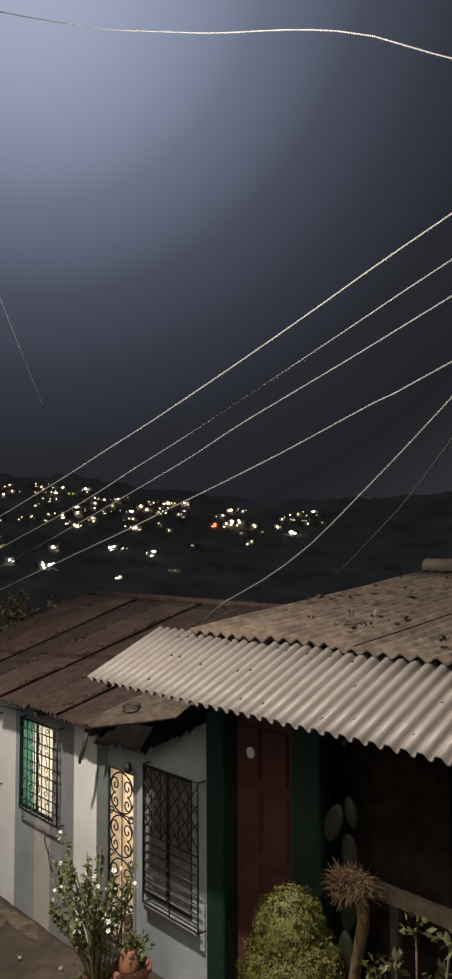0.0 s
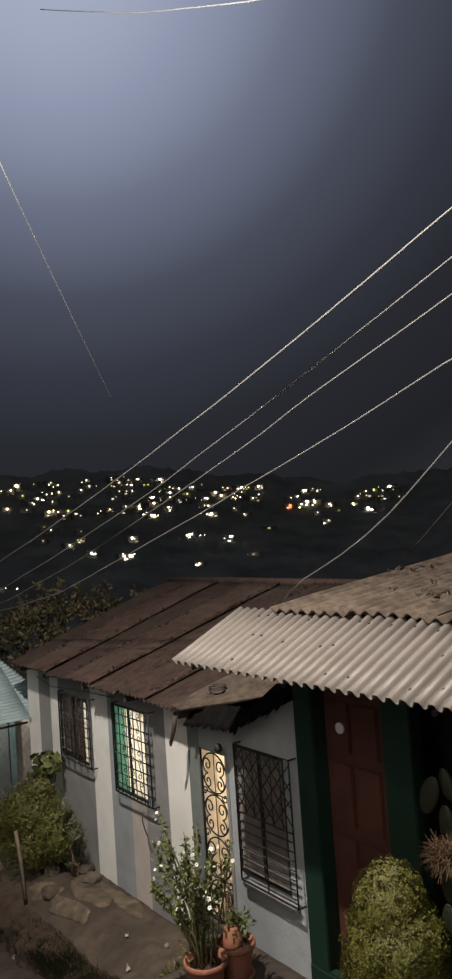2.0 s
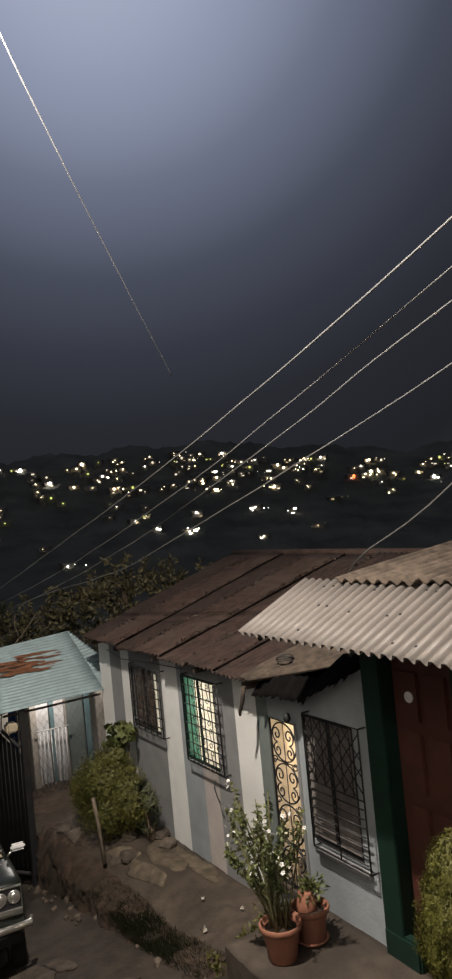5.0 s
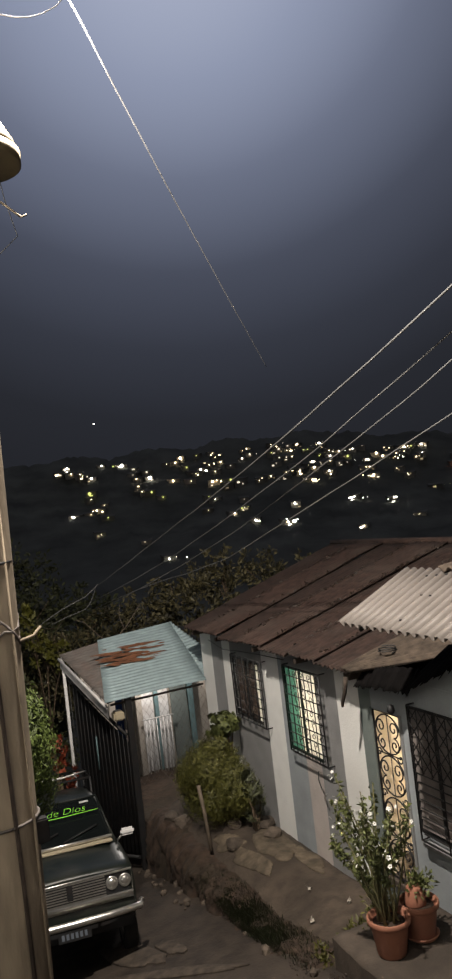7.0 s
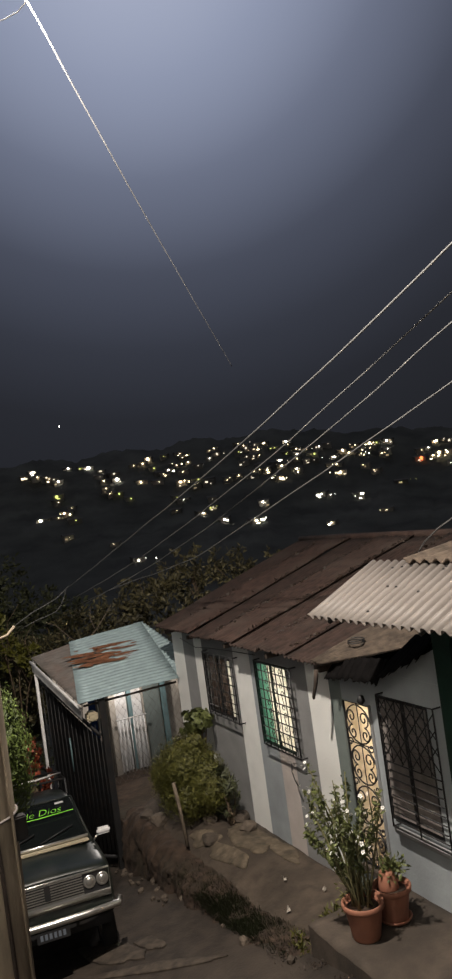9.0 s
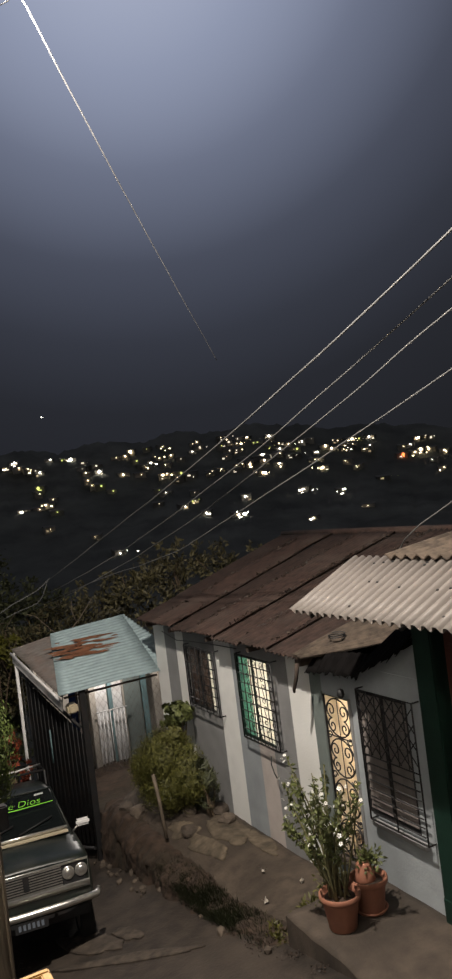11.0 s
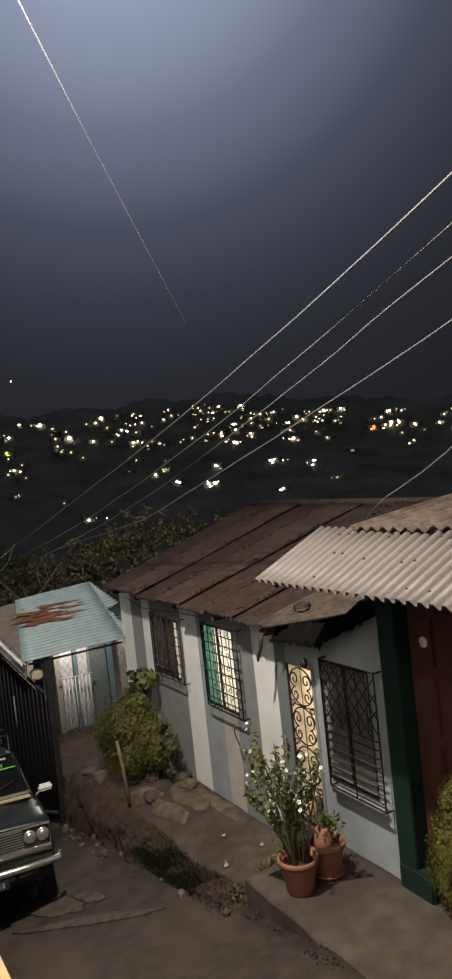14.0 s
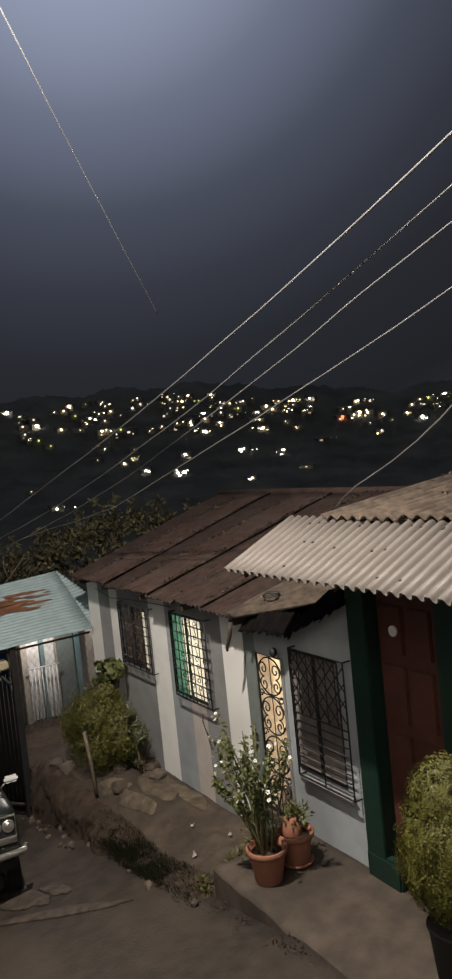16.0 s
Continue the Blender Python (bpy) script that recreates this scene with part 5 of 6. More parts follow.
def stems(base, tips, r0, r1, rnd):
    bm = bmesh.new()
    for t in tips:
        a, b = Vector(base) + Vector((rnd.uniform(-0.08, 0.08), rnd.uniform(-0.08, 0.08), 0)), Vector(t)
        m_ = a.lerp(b, 0.5) + Vector((rnd.uniform(-0.06, 0.06), rnd.uniform(-0.06, 0.06), 0.06))
        tube([a, a.lerp(m_, 0.5), m_, m_.lerp(b, 0.6), b], r0, 5, bm, r1)
    return bm


rnd_p = random.Random(8)
plant = thing("flowering_plant", "tall leafy pot plant with small white flowers", "plant")
tips = [(-6.36 + rnd_p.uniform(-0.42, 0.30), 3.86 + rnd_p.uniform(-0.30, 0.34), 0.75 + rnd_p.uniform(0, 0.85)) for _ in range(22)] + [(-7.25, 3.95, 1.12), (-7.0, 3.9, 1.2), (-5.98, 4.05, 1.45)]
part("stem", stems((-6.32, 3.90, 0.28), tips, 0.013, 0.005, rnd_p), M_STALK, plant)
bm_ = bmesh.new()
FLOWERS = []
for t in tips:
    b0 = Vector((-6.36, 3.86, 0.42))
    for k in range(75):
        f_ = 0.40 + 0.58 * (rnd_p.random() ** 0.7)
        c = b0.lerp(Vector(t), f_)
        leaves(bm_, c, (0.05, 0.05, 0.05), 1, 0.060, rnd_p, 0.3, 2.4)
    if rnd_p.random() < 0.7:
        for k in range(rnd_p.choice((2, 3, 4, 5))):
            c = Vector(t) + Vector((rnd_p.uniform(-0.08, 0.08), rnd_p.uniform(-0.08, 0.08), rnd_p.uniform(-0.06, 0.04)))
            FLOWERS.append(c)
part("foliage", bm_, M_LEAF_POT, plant)
bf_ = bmesh.new()
n_ = Vector((0.5, -0.5, 0.5)).normalized()
u_ = n_.cross(Vector((0, 0, 1))).normalized()
w_ = n_.cross(u_)
for q in range(5):
    a = 2 * math.pi * q / 5
    d, e = u_ * math.cos(a) + w_ * math.sin(a), w_ * math.cos(a) - u_ * math.sin(a)
    bf_.faces.new([bf_.verts.new(v) for v in (d * 0.003, d * 0.015 + e * 0.010 + n_ * 0.004, d * 0.024, d * 0.015 - e * 0.010 + n_ * 0.004)])
flower_mesh = mesh_of(bf_, "flower", M_PETAL)
for c in FLOWERS:
    o_ = new("flower", flower_mesh)
    o_.parent = plant
    o_.matrix_basis = Matrix.LocRotScale(c, Euler((rnd_p.uniform(-0.5, 0.5), rnd_p.uniform(-0.5, 0.5), rnd_p.uniform(0, 6))), Vector((1, 1, 1)) * rnd_p.uniform(0.6, 1.1))
low = thing("low_pot_plant", "small dark leafy plant in the rear pot", "plant")
bm_ = bmesh.new()
leaves(bm_, (-6.40, 4.34, 0.48), (0.18, 0.17, 0.14), 260, 0.06, rnd_p, 0.2, 2.2)
part("foliage", bm_, M_LEAF_POT, low)
part("stem", stems((-6.42, 4.32, 0.27), [(-6.3, 4.38, 0.52), (-6.5, 4.32, 0.54), (-6.38, 4.42, 0.5)], 0.008, 0.004, rnd_p), M_DRY, low)
weeds = thing("weeds", "yellow-green weeds beside the porch step", "weeds", kind="stuff", bm=leaves(leaves(leaves(bmesh.new(), (-6.92, 3.95, -0.18), (0.22, 0.25, 0.22), 420, 0.08, rnd_p, 0.1, 3), (-6.78, 4.15, 0.14), (0.24, 0.26, 0.24), 380, 0.075, rnd_p, 0.1, 3), (-7.1, 3.6, -0.35), (0.25, 0.12, 0.15), 140, 0.07, rnd_p, 0.1, 3), material=M_LEAF_SHRUB)


# ---- bushes ----
def bush(name, label, at, parts_, leaf_mat, leaf, trunk_h, seed, aspect=2.2, deep=0.45, spray=0.09, core=0.0):
    rnd = random.Random(seed)
    b = thing(name, label, "bush")
    base = Vector(at)
    tips = [base + Vector(c) for c, r, n in parts_ for _ in range(2)]
    part("stem", stems(base, [t + Vector((rnd.uniform(-0.15, 0.15), rnd.uniform(-0.15, 0.15), 0)) for t in tips], 0.025, 0.008, rnd), M_BARK, b)
    bm = bmesh.new()
    for c, r, n in parts_:
        c = base + Vector(c)
        # sprays of leaf over an uneven outline, denser outside
        for _ in range(n // 25):
            d = Vector((rnd.gauss(0, 1), rnd.gauss(0, 1), rnd.gauss(0, 1))).normalized()
            k = (deep + (1 - deep) * rnd.random() ** 0.5) * (1 + 0.16 * noise.noise(d * 2.5 + c))
            cc = c + Vector((d.x * r[0], d.y * r[1], d.z * r[2])) * k
            s = spray * (r[0] + r[2])
            leaves(bm, cc, (s, s, s * 1.2), 25, leaf, rnd, 0.1, aspect, up=0.6, face=d)
    part("crown", bm, leaf_mat, b)
    if core:
        bm = bmesh.new()
        for c, r, n in parts_:
            res = bmesh.ops.create_icosphere(bm, subdivisions=4, radius=1.0)
            for v in res["verts"]:
                k = core * (1 + 0.16 * noise.noise(v.co * 2.5 + base + Vector(c)) + 0.05 * noise.noise(v.co * 9))
                v.co = base + Vector(c) + Vector((v.co.x * r[0], v.co.y * r[1], v.co.z * r[2])) * k
        part("inner_mass", bm, leaf_mat, b)
    return b


bush("round_cedar_bush", "dense rounded yellow-green cedar bush in a dark planter", (-4.22, 4.26, 0.30), [((0, 0, 0.58), (0.41, 0.39, 0.38), 44000), ((0.01, 0, 0.78), (0.41, 0.38, 0.44), 40000), ((-0.02, 0, 1.05), (0.29, 0.28, 0.38), 24000)], M_LEAF, 0.022, 0.3, 3, 2.4, 0.78, 0.05, 0.84)
thing("planter", "black plastic planter under the cedar bush", "planter", lathe([(0.17, 0.0), (0.19, 0.02), (0.23, 0.40), (0.245, 0.42), (0.235, 0.44), (0.20, 0.40)], 24, at=(-4.22, 4.26, -0.01)), M_TYRE)
bush("hedge_bush", "bushy green shrub growing on the sidewalk", (-11.25, 4.19, -0.42), [((0, 0, 0.74), (0.46, 0.44, 0.46), 15000), ((-0.38, -0.12, 0.56), (0.38, 0.34, 0.40), 9000), ((0.46, 0.12, 0.56), (0.40, 0.30, 0.42), 9000), ((0.10, -0.10, 0.36), (0.50, 0.40, 0.30), 6000), ((0.12, 0.05, 1.10), (0.24, 0.22, 0.20), 2200)], M_LEAF_SHRUB, 0.060, 0.3, 4, 4.5, 0.40, 0.16, 0.40)
bush("leafy_sapling", "broad-leaved sapling rising over the shrub", (-11.35, 4.45, -0.4), [((0.1, 0.0, 1.40), (0.28, 0.25, 0.16), 900), ((-0.1, 0.0, 1.20), (0.2, 0.2, 0.15), 500)], M_LEAF_POT, 0.10, 0.3, 5, 1.5)
bush("dry_reeds", "thin dry shrub beside the house wall", (-10.45, 4.45, -0.4), [((0, 0, 0.50), (0.22, 0.15, 0.48), 700), ((-0.28, 0, 0.42), (0.22, 0.15, 0.40), 600)], M_LEAF_DARK, 0.13, 0.2, 6, 8.0)
thing("wooden_stake", "weathered wooden stake standing in the sidewalk", "stake", tube([(-10.58, 3.78, -0.55), (-10.72, 3.79, -0.05), (-10.85, 3.79, 0.30)], 0.028, 6), M_WOOD)
for k, (x, y, z, s) in enumerate(((-10.35, 4.05, -0.34, 0.13), (-10.1, 4.55, -0.28, 0.14), (-10.5, 4.62, -0.3, 0.16), (-11.75, 3.80, -0.36, 0.17), (-12.1, 3.72, -0.42, 0.15), (-10.75, 4.25, -0.33, 0.12))):
    rr = random.Random(k)
    bm_ = bmesh.new()
    bmesh.ops.create_icosphere(bm_, subdivisions=2, radius=s)
    for v in bm_.verts:
        v.co = Vector((v.co.x * rr.uniform(0.95, 1.1), v.co.y * 0.9, v.co.z * 0.6)) * (1 + 0.35 * noise.noise(v.co * 9 + Vector((k, 0, 0))))
    thing("loose_stone", "rough loose stone on the sidewalk", "stone", bm_, M_STONE, at=(x, y, walk_z(x, max(y, 3.75)) + 0.3 * s), group="loose stones")
for k, (x, y) in enumerate(((-7.9, 4.42), (-8.5, 4.2), (-8.0, 3.95))):
    bm_ = bmesh.new()
    leaves(bm_, (0, 0, 0.02), (0.05, 0.06, 0.01), 4, 0.07, random.Random(k), 0.1, 1.4)
    thing("paper_scrap", "pale crumpled scrap of litter on the sidewalk", "litter", bm_, M_BRICK, at=(x, y, walk_z(x, y) + 0.01), group="litter")



def crust(cx, cy, rx, ry, turn, surface, seed, lift=0.016, rings=7):
    """A broken-edged skin of concrete that follows the ground under it."""
    bm = bmesh.new()
    n = 46
    loops = []
    for q in range(rings + 1):
        loop = []
        for i in range(n):
            a = 2 * math.pi * i / n
            edge = 1 + 0.45 * noise.noise(Vector((math.cos(a) * 1.5, math.sin(a) * 1.5, seed))) + 0.10 * noise.noise(Vector((math.cos(a) * 6, math.sin(a) * 6, seed + 3)))
            t = max(0.02, q / (rings - 1)) if q < rings else 1.0
            u, v = rx * edge * t * math.cos(a), ry * edge * t * math.sin(a)
            x, y = cx + u * math.cos(turn) - v * math.sin(turn), cy + u * math.sin(turn) + v * math.cos(turn)
            z = surface(x, y) + (lift * (1 - 0.35 * t ** 4) + 0.006 * noise.noise(Vector((x * 8, y * 8, seed))) if q < rings else -0.05)
            loop.append(bm.verts.new((x, y, z)))
        loops.append(loop)
    for a, b in zip(loops, loops[1:]):
        for k in range(n):
            bm.faces.new((a[k], a[(k + 1) % n], b[(k + 1) % n], b[k])).smooth = b is not loops[-1]
    bm.faces.new(loops[0])
    return bm


for k, (x, y, w, l, t_) in enumerate(((-9.85, 4.45, 0.62, 0.24, -0.12), (-9.80, 4.05, 0.52, 0.13, 0.08), (-9.15, 4.58, 0.42, 0.13, -0.08), (-10.5, 4.05, 0.30, 0.12, 0.3))):
    thing("broken_slab", "broken flat piece of pale concrete on the sidewalk", "slab", crust(x, y, w, l, t_, walk_z, 50 + k), M_SLAB, group="broken slabs")
for k, (x, y, w, l, t_) in enumerate(((-9.45, 2.24, 0.62, 0.20, 0.35), (-8.45, 2.42, 0.80, 0.10, 0.75), (-9.15, 2.62, 0.30, 0.12, 0.2))):
    thing("road_patch", "worn pale concrete patch breaking up in the street", "road patch", crust(x, y, w, l, t_, road_z, 70 + k, 0.026), M_ROADPATCH, group="road patches")
# dirt and leaves washed along the foot of the porch
bm_ = bmesh.new()
rr = random.Random(88)
for k in range(420):
    x = -8.6 + 3.4 * rr.random()
    if noise.noise(Vector((x * 2.3, 0, 5))) < 0.0:
        continue
    y = (3.50 if x > -6.95 else 3.40) + rr.gauss(0, 0.05) + 0.05 * noise.noise(Vector((x * 3, 0, 0)))
    leaves(bm_, (x, y, road_z(x, y) + 0.018), (0.03, 0.02, 0.004), 2, 0.024, rr, 0.1, 1.8)
thing("gutter_litter", "dark dirt and dead leaves along the foot of the porch", "litter", bm_, M_DEADLEAF, kind="stuff")
# rough stones set along the foot of the bank
rnd_s = random.Random(31)
bank = thing("bank_stones", "row of rough stones along the foot of the earth bank", "stones")
for k in range(26):
    x = -12.4 + 2.6 * (k / 26) ** 1.2 + (3.0 if k % 7 == 3 else 0.0) + rnd_s.uniform(-0.15, 0.15)
    if -9.6 < x < -8.2 and k % 2:
        continue
    bm_ = bmesh.new()
    bmesh.ops.create_icosphere(bm_, subdivisions=1, radius=rnd_s.uniform(0.02, 0.065))
    for v in bm_.verts:
        v.co *= 1 + 0.4 * noise.noise(v.co * 12 + Vector((k, 0, 0)))
    o_ = part("stone", bm_, M_STONE, bank)
    o_.location = (x, 3.34 + rnd_s.uniform(-0.22, 0.06), road_z(x, 3.3) + rnd_s.uniform(-0.01, 0.03))


def build_bank():
    bm = bmesh.new()
    n, m_ = 260, 16
    g = []
    for i in range(n + 1):
        x = -12.8 + (12.8 - 6.95) * i / n
        top, bot = walk_z(x, 3.80) + 0.015, street_z(x) - 0.05
        col = []
        for j in range(m_ + 1):
            t = j / m_
            p = Vector((x, 3.36 + 0.12 * t + 0.34 * t ** 4, bot + (top - bot) * min(1.0, 1.18 * t) ** 0.9))
            d = noise.noise(p * 2.2) * 0.07 + noise.noise(p * 6) * 0.06 + noise.noise(p * 15) * 0.035
            col.append(bm.verts.new((p.x, p.y - d, p.z + d * 0.3)))
        g.append(col)
    for i in range(n):
        for j in range(m_):
            bm.faces.new((g[i][j], g[i + 1][j], g[i + 1][j + 1], g[i][j + 1])).smooth = True
    return bm


thing("earth_bank", "crumbling dark earth and stone bank below the sidewalk", "bank", build_bank(), M_SOIL, kind="structure")
bm_ = bmesh.new()
for k in range(22000):
    x = rnd_s.uniform(-10.4, -6.98)
    w = max(0.08, 1 - abs(x + 8.7) / 1.3)
    if rnd_s.random() > w:
        continue
    t = rnd_s.random()
    t = 0.35 + 0.65 * t ** 0.6
    p = Vector((x, 3.34 + 0.10 * t + 0.36 * t ** 5 + rnd_s.uniform(-0.05, 0.05), street_z(x) - 0.03 + (walk_z(x, 3.8) + 0.03 - street_z(x)) * min(1.0, 1.1 * t)))
    a = Vector((rnd_s.uniform(-0.5, 0.5), rnd_s.uniform(-0.9, 0.1), rnd_s.uniform(0.4, 1))).normalized()
    s_ = Vector((1, 0.3, 0)) * 0.006
    L_ = rnd_s.uniform(0.03, 0.09)
    bm_.faces.new([bm_.verts.new(q) for q in (p - s_, p + s_, p + a * L_)])
thing("verge_grass", "dark grass tufts on the bank below the sidewalk", "grass", bm_, M_GRASS, kind="stuff")

# ---- plants and clutter beside the red door ----
dry = thing("dry_stump_plant", "withered plant with a shaggy dry head", "plant")
part("stem", tube([(-3.60, 4.2, 0.0), (-3.58, 4.2, 0.6), (-3.60, 4.2, 1.3), (-3.50, 4.2, 1.75), (-3.52, 4.2, 1.95)], 0.03, 7, r_end=0.05), M_DRY, dry)
bm_ = bmesh.new()
for k in range(900):
    d = Vector((rnd_s.gauss(0, 1), rnd_s.gauss(0, 1), rnd_s.gauss(0, 1))).normalized()
    p = Vector((-3.60, 4.2, 1.97)) + Vector((d.x * 0.17, d.y * 0.15, d.z * 0.10)) * rnd_s.uniform(0.3, 1.0)
    q = p + (d + Vector((rnd_s.uniform(-1, 1), rnd_s.uniform(-1, 1), rnd_s.uniform(-1.2, 0.5)))).normalized() * rnd_s.uniform(0.03, 0.11)
    tube([p, q], 0.004, 3, bm_, 0.0015, cap=False)
part("dry_head", bm_, M_DRY, dry, "tangle of pale dry stalks")
croton = thing("croton_plant", "sparse yellow-green leafy plant", "plant")
bm_ = bmesh.new()
cl_ = [(-3.25, 4.0, 1.62), (-3.10, 4.0, 1.72), (-2.95, 4.02, 1.95), (-2.78, 4.0, 1.75), (-2.7, 4.0, 1.98), (-3.3, 4.0, 1.45), (-2.9, 3.95, 1.55)]
for c in cl_:
    leaves(bm_, c, (0.11, 0.1, 0.09), 26, 0.07, rnd_s, 0.2, 1.9)
part("foliage", bm_, M_SHADELEAF, croton)
part("stem", stems((-3.0, 4.05, 0.0), cl_, 0.014, 0.006, rnd_s), M_BARK, croton)
nopal = thing("nopal_cactus", "dark green cactus with flat paddles in the shade", "cactus")
for k, (x, z, rx, rz_, tilt) in enumerate(((-4.05, 2.18, 0.10, 0.17, 20), (-3.88, 2.30, 0.07, 0.13, -12), (-3.90, 1.98, 0.09, 0.18, -5), (-3.92, 1.62, 0.10, 0.22, 3), (-3.95, 1.2, 0.1, 0.25, 0), (-3.95, 0.75, 0.11, 0.26, 2), (-3.95, 0.30, 0.11, 0.30, 0))):
    bm_ = bmesh.new()
    bmesh.ops.create_uvsphere(bm_, u_segments=14, v_segments=9, radius=1)
    for v in bm_.verts:
        v.co = Vector((v.co.x * rx * 0.75, v.co.y * 0.028, v.co.z * rz_ * 0.9))
    o_ = part("paddle", bm_, M_CACTUS, nopal)
    o_.matrix_basis = pose(x, 4.55, z, 0, tilt, 10)
thing("porch_rail", "grey weathered plank rail by the porch plants", "rail", boxes(((-3.75, 4.48, 1.78), (-2.4, 4.53, 1.90)), bev=0.008), M_WOOD)
for x in (-3.5, -2.5):
    thing("rail_post", "dark wooden post under the plank rail", "post", boxes(((x, 4.48, 0.0), (x + 0.07, 4.54, 1.78)), bev=0.006), M_DARKWOOD, group="rail posts")

# ---- gate under the canopy, and the white entrance behind it ----
iron_gate = thing("iron_gate", "dark sheet and bar gate standing half open", "gate")
ga, gb = Vector((-14.15, 2.72, 0)), Vector((-12.66, 3.28, 0))
part("gate_rail", tube([(ga.x, ga.y, 1.55), (gb.x, gb.y, 0.75)], 0.03, 6), M_IRON, iron_gate)
part("gate_rail", tube([(ga.x, ga.y, -1.55), (gb.x, gb.y, -1.25)], 0.03, 6), M_IRON, iron_gate)
for k in range(15):
    t = k / 14
    p = ga.lerp(gb, t)
    zt = 1.55 - 0.80 * t
    part("upright_bar", tube([(p.x, p.y, -1.5 + 0.3 * t), (p.x, p.y, zt + 0.10)], 0.013, 5, r_end=0.006), M_IRON, iron_gate)
    if k % 2 == 0 and k < 14:
        q = ga.lerp(gb, t + 0.035)
        part("spike", tube([(p.x, p.y, zt), (q.x, q.y, zt + 0.28)], 0.008, 4), M_IRON, iron_gate)
gm = ga.lerp(gb, 0.04)
part("gate_sheet", pane_quad([gm + Vector((0.02, 0.03, -1.4)), gb + Vector((0, 0.03, -1.2)), gb + Vector((0, 0.03, 0.62)), gm + Vector((0.02, 0.03, 1.44))], 0.006), M_IRON, iron_gate, "black sheet metal infill")
part("turquoise_bar", tube([(-13.45, 2.95, 0.62), (-13.45, 2.95, 0.05)], 0.014, 5), M_TURQ, iron_gate)

entrance = thing("white_entrance", "white barred entrance with turquoise posts beside the house", "entrance")
EX = -15.4
part("back_wall", boxes(((EX - 0.2, 3.2, -1.7), (EX, 7.5, 1.45))), M_BRICK, entrance, "pale block wall")
part("post", boxes(((EX, 4.22, -1.2), (EX + 0.12, 4.34, 1.5))), M_BRICK, entrance)
part("turquoise_post", boxes(((EX, 4.62, -1.2), (EX + 0.1, 4.70, 1.45))), M_TURQ, entrance)
part("turquoise_post", boxes(((EX, 5.36, -1.2), (EX + 0.1, 5.46, 1.45))), M_TURQ, entrance)
part("white_panel", boxes(((EX + 0.005, 4.36, -1.2), (EX + 0.04, 4.6, 1.5))), M_WHITEIRON, entrance)
part("white_panel", boxes(((EX + 0.005, 4.72, -1.2), (EX + 0.04, 4.92, 1.5))), M_WHITEIRON, entrance)
bm_ = boxes(((EX + 0.02, 4.98, -1.2), (EX + 0.07, 5.32, 1.0)))
tube([(EX + 0.02, 5.15, 1.0), (EX + 0.066, 5.15, 1.0)], 0.17, 24, bm_)
part("arched_door", bm_, M_GREENGREY, entrance, "grey arched door leaf")
for k in range(8):
    y = 4.36 + 0.075 * k
    part("white_bar", tube([(EX + 0.2, y, -1.15), (EX + 0.2, y, 0.25)], 0.011, 5), M_WHITEIRON, entrance)
part("white_rail", tube([(EX + 0.2, 4.3, 0.25), (EX + 0.2, 4.95, 0.25)], 0.014, 5), M_WHITEIRON, entrance)
part("wall_pipe", boxes(((-13.0, 4.9, 0.95), (-12.9, 5.02, 1.75))), M_DARKWOOD, entrance, "dark timber by the corner")
fence = thing("chain_link_fence", "grey chain-link fence beside the entrance", "fence")
fy0, fy1, fx = 3.42, 5.0, -13.2
for k in range(15):
    for s in (0, 1):
        y = fy0 + (fy1 - fy0) * k / 14
        z0, z1 = -0.3, 1.35
        # each wire slants across the panel and is clipped at its sides
        pts = []
        n_ = 12
        for i in range(n_ + 1):
            zz = z0 + (z1 - z0) * i / n_
            yy = y + (1 if s else -1) * (zz - z0) * 0.7
            span = fy1 - fy0
            tt = ((yy - fy0) / span) % 2
            tt = tt if tt <= 1 else 2 - tt
            pts.append((fx, fy0 + tt * span, zz))
        part("mesh_wire", tube(pts, 0.0022, 3, cap=False), M_GREYSHEET, fence)
for y in (fy0, fy1):
    part("fence_post", tube([(fx, y, -1.3), (fx, y, 1.4)], 0.022, 6), M_GREYSHEET, fence)
thing("rubble_bank", "brown earth bank before the entrance", "bank", sheet(-16, -12.62, 3.45, 5.6, lambda x, y: -0.75 + 0.05 * (x + 12.6) + 0.12 * noise.noise(Vector((x, y, 2))), 0.2, 1.6, 12, 0.08), M_SOIL, kind="structure")
hang = thing("hanging_laundry", "dark blue cloth hanging under the canopy", "cloth", fabric(-14.1, -13.3, 3.5, -0.2, 1.3, 6, 0.03), M_BLUECLOTH)
carton = thing("gate_box", "pale bundle hanging on the gate post", "bundle", boxes(((-12.9, 3.12, 0.98), (-12.7, 3.3, 1.14)), bev=0.03), M_CREAM)

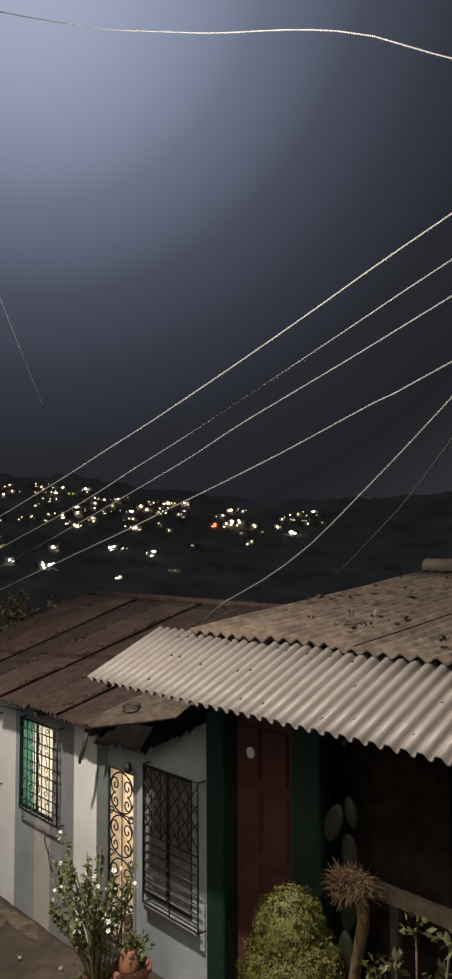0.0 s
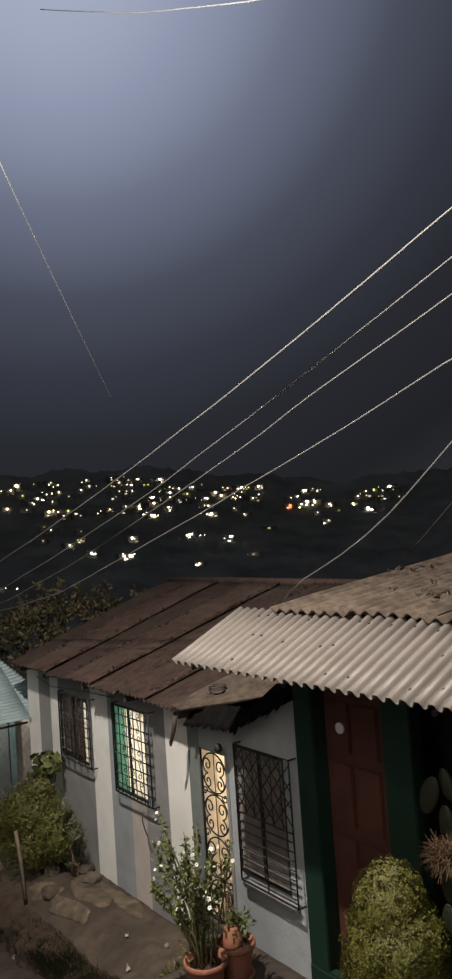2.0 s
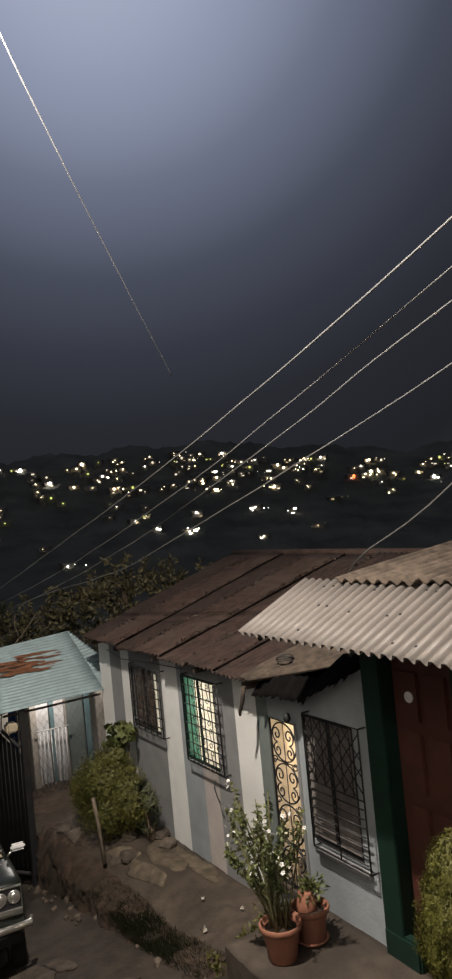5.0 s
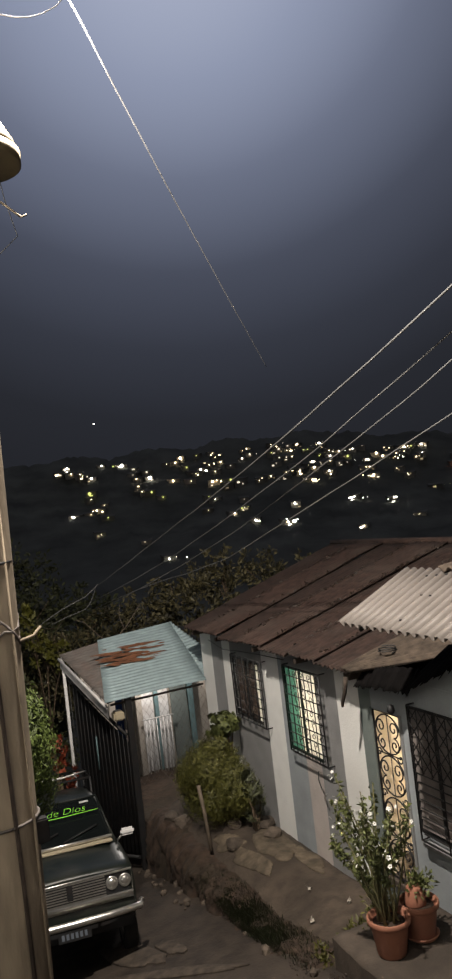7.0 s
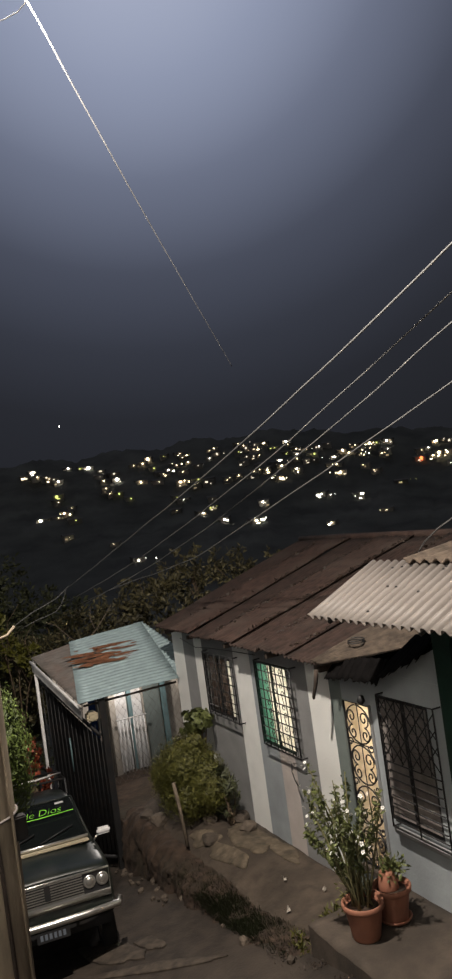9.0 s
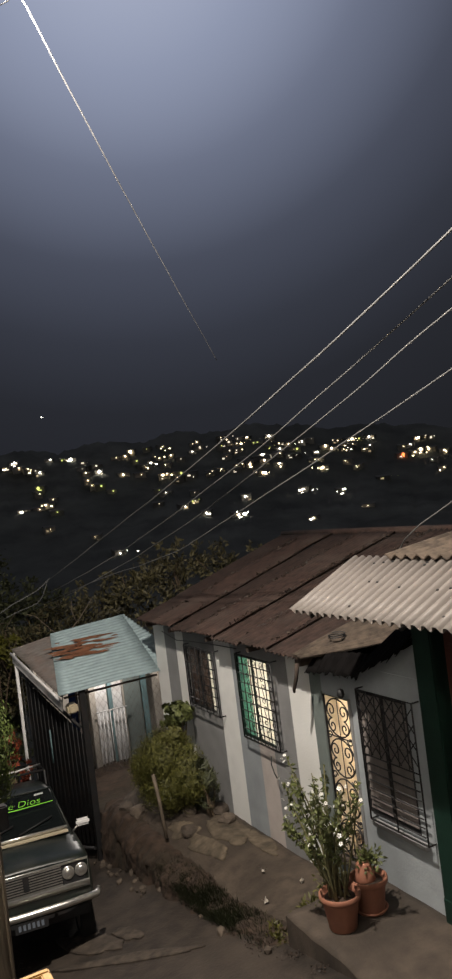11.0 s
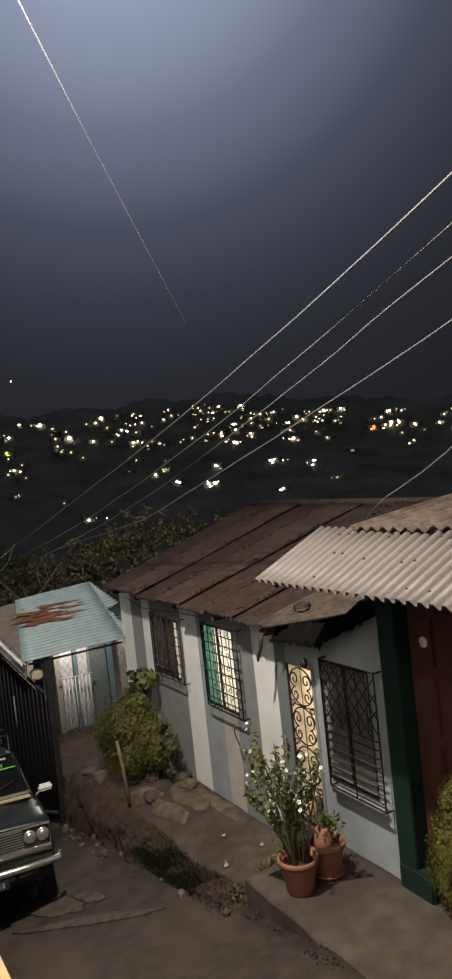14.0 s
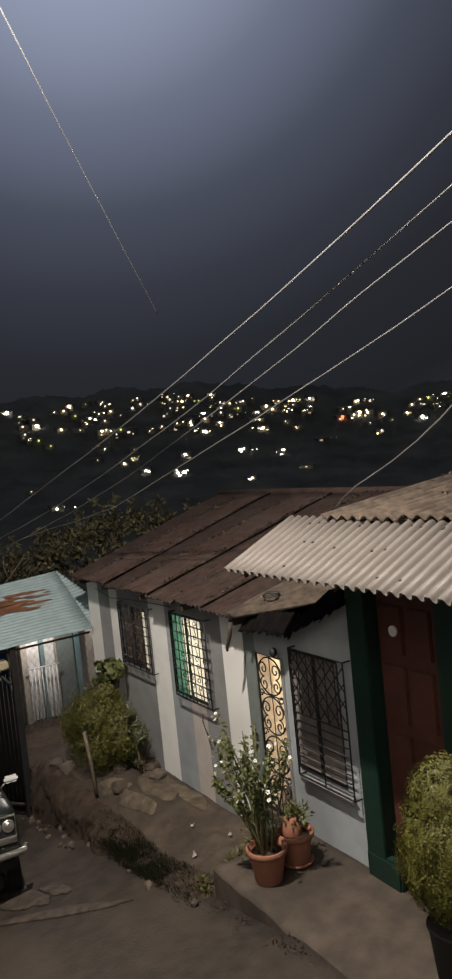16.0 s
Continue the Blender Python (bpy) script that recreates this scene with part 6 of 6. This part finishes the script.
# ---- trees beyond the roofs ----
def tree(label, at, crowns, leaf_mat, leaf, seed, aspect=2.2, n=2200, limb=0.1):
    rnd = random.Random(seed)
    t = thing("tree", label, "tree", group="trees beyond the houses")
    base = Vector(at)
    tops = [Vector(c) for c, r in crowns]
    mid = base.lerp(sum(tops, Vector()) / len(tops), 0.6)
    bm = tube([base, base.lerp(mid, 0.5) + Vector((0.1, 0.1, 0)), mid], limb, 7, r_end=limb * 0.6)
    for c in tops:
        tube([mid, mid.lerp(c, 0.5) + Vector((0, 0, 0.2)), c], limb * 0.5, 5, bm, limb * 0.1)
        for _ in range(4):
            e = c + Vector((rnd.uniform(-1, 1), rnd.uniform(-1, 1), rnd.uniform(-0.2, 0.8)))
            tube([mid.lerp(c, 0.7), c.lerp(e, 0.4), e], limb * 0.22, 4, bm, limb * 0.06)
    part("trunk", bm, M_BARK, t)
    bm = bmesh.new()
    for c, r in crowns:
        for _ in range(n // 30):
            d = Vector((rnd.gauss(0, 1), rnd.gauss(0, 1), rnd.gauss(0, 1))).normalized() * rnd.uniform(0.35, 1.1)
            leaves(bm, Vector(c) + d * r, (r * 0.22,) * 3, 30, leaf, rnd, 0.1, aspect)
    part("crown", bm, leaf_mat, t)
    return t


tree("broad-leaved tree with sparse olive leaves behind the roof", (-19.5, 5.0, -4.5), [((-19.6, 4.3, 0.9), 1.0), ((-19.2, 5.5, 1.3), 1.05), ((-18.9, 6.6, 1.9), 1.0), ((-19.4, 3.3, 0.6), 0.9)], M_LEAF_BROAD, 0.15, 11, 2.6, 2200)
tree("broad-leaved tree with sparse olive leaves behind the roof", (-18.5, 8.0, -4.5), [((-18.6, 7.7, 2.25), 0.95), ((-18.0, 8.7, 2.2), 0.95), ((-17.5, 9.6, 2.0), 0.9)], M_LEAF_BROAD, 0.15, 12, 2.6, 1900)
tree("dark tree with a loose crown beyond the gate", (-26, 4.5, -6), [((-27, 3.6, 1.6), 2.1), ((-26, 5.6, 0.6), 1.8), ((-26.5, 2.0, 1.9), 2.1), ((-24, 4.0, -0.2), 1.7)], M_LEAF_DARK, 0.20, 13, 2.2, 3600, 0.2)
tree("dark tree with a loose crown beyond the gate", (-20.5, 2.5, -5), [((-21, 2.2, 1.2), 1.3), ((-20.5, 3.2, 0.6), 1.2), ((-20, 1.6, 0.2), 1.3), ((-20.5, 2.5, -1.2), 1.5), ((-21, 4.0, -0.6), 1.4)], M_LEAF_DARK, 0.15, 14, 2.2, 2600, 0.12)
tree("small tree with yellowing leaves beyond the gate", (-18.5, 2.9, -3.5), [((-18.2, 2.75, 2.05), 0.45), ((-18.3, 3.1, 1.6), 0.45), ((-18.2, 3.4, 1.2), 0.35)], M_LEAF, 0.22, 15, 2.2, 260, 0.05)
bare = thing("bare_branches", "pale bare branches rising among the trees", "branch")
part("branch", tube([(-17.0, 4.30, 1.2), (-17.0, 4.45, 1.72), (-17.0, 4.66, 1.90), (-17.0, 5.05, 2.36)], 0.022, 5, r_end=0.008), M_WOOD, bare)
part("branch", tube([(-17.0, 4.62, 1.88), (-17.05, 4.55, 2.15), (-17.1, 4.60, 2.40)], 0.012, 5, r_end=0.005), M_WOOD, bare)
part("branch", tube([(-17.0, 4.40, 1.5), (-17.0, 4.05, 1.80), (-17.0, 3.75, 2.15), (-17.0, 3.55, 2.25)], 0.014, 5, r_end=0.005), M_WOOD, bare)
bush("cypress_shrub", "upright bright green cypress shrub by the pole", (-7.0, 0.76, -0.7), [((0, 0, 3.05), (0.40, 0.40, 0.66), 22000), ((0.0, -0.26, 2.0), (0.22, 0.20, 0.7), 6000)], leafy("cypress_foliage", (0.06, 0.085, 0.014)), 0.045, 0.3, 16, 3.0)
bush("croton_bush", "red and yellow leaved croton behind the car", (-13.4, 2.25, -1.6), [((0, 0.0, 2.15), (0.20, 0.18, 0.30), 500), ((0.1, 0.12, 1.75), (0.18, 0.18, 0.25), 400)], M_REDLEAF, 0.09, 0.3, 17, 2.0)

# ---- wooden tray on the ledge below the balcony ----
thing("concrete_ledge", "narrow concrete ledge wall below the balcony", "ledge", boxes(((-1.98, -0.50, -0.35), (-1.25, 0.27, 2.98)), bev=0.01), M_PORCH)
tray = thing("wooden_tray", "yellow wooden tray with raised rim on the ledge", "tray")
M_YELLOWWOOD = mat("yellow_varnished_wood", (0.42, 0.25, 0.085), 0.6, var=0.15, scale=12, grime=0.3, grime_scale=6, bump=0.1)
part("tray_bottom", boxes(((-2.04, -0.40, 2.98), (-1.25, 0.30, 2.995))), M_YELLOWWOOD, tray)
for lo, hi in (((-2.05, 0.30, 2.98), (-1.25, 0.325, 3.055)), ((-2.05, -0.42, 2.98), (-1.25, -0.40, 3.055)), ((-2.07, -0.42, 2.98), (-2.05, 0.325, 3.055))):
    part("rim", boxes((lo, hi), bev=0.004), M_YELLOWWOOD, tray)
thing("rubber_boot", "black rubber boot lying in the tray", "boot", tube([(-1.9, 0.02, 3.065), (-1.83, 0.08, 3.07), (-1.75, 0.12, 3.065), (-1.64, 0.14, 3.045)], 0.07, 12, r_end=0.05), M_TYRE)
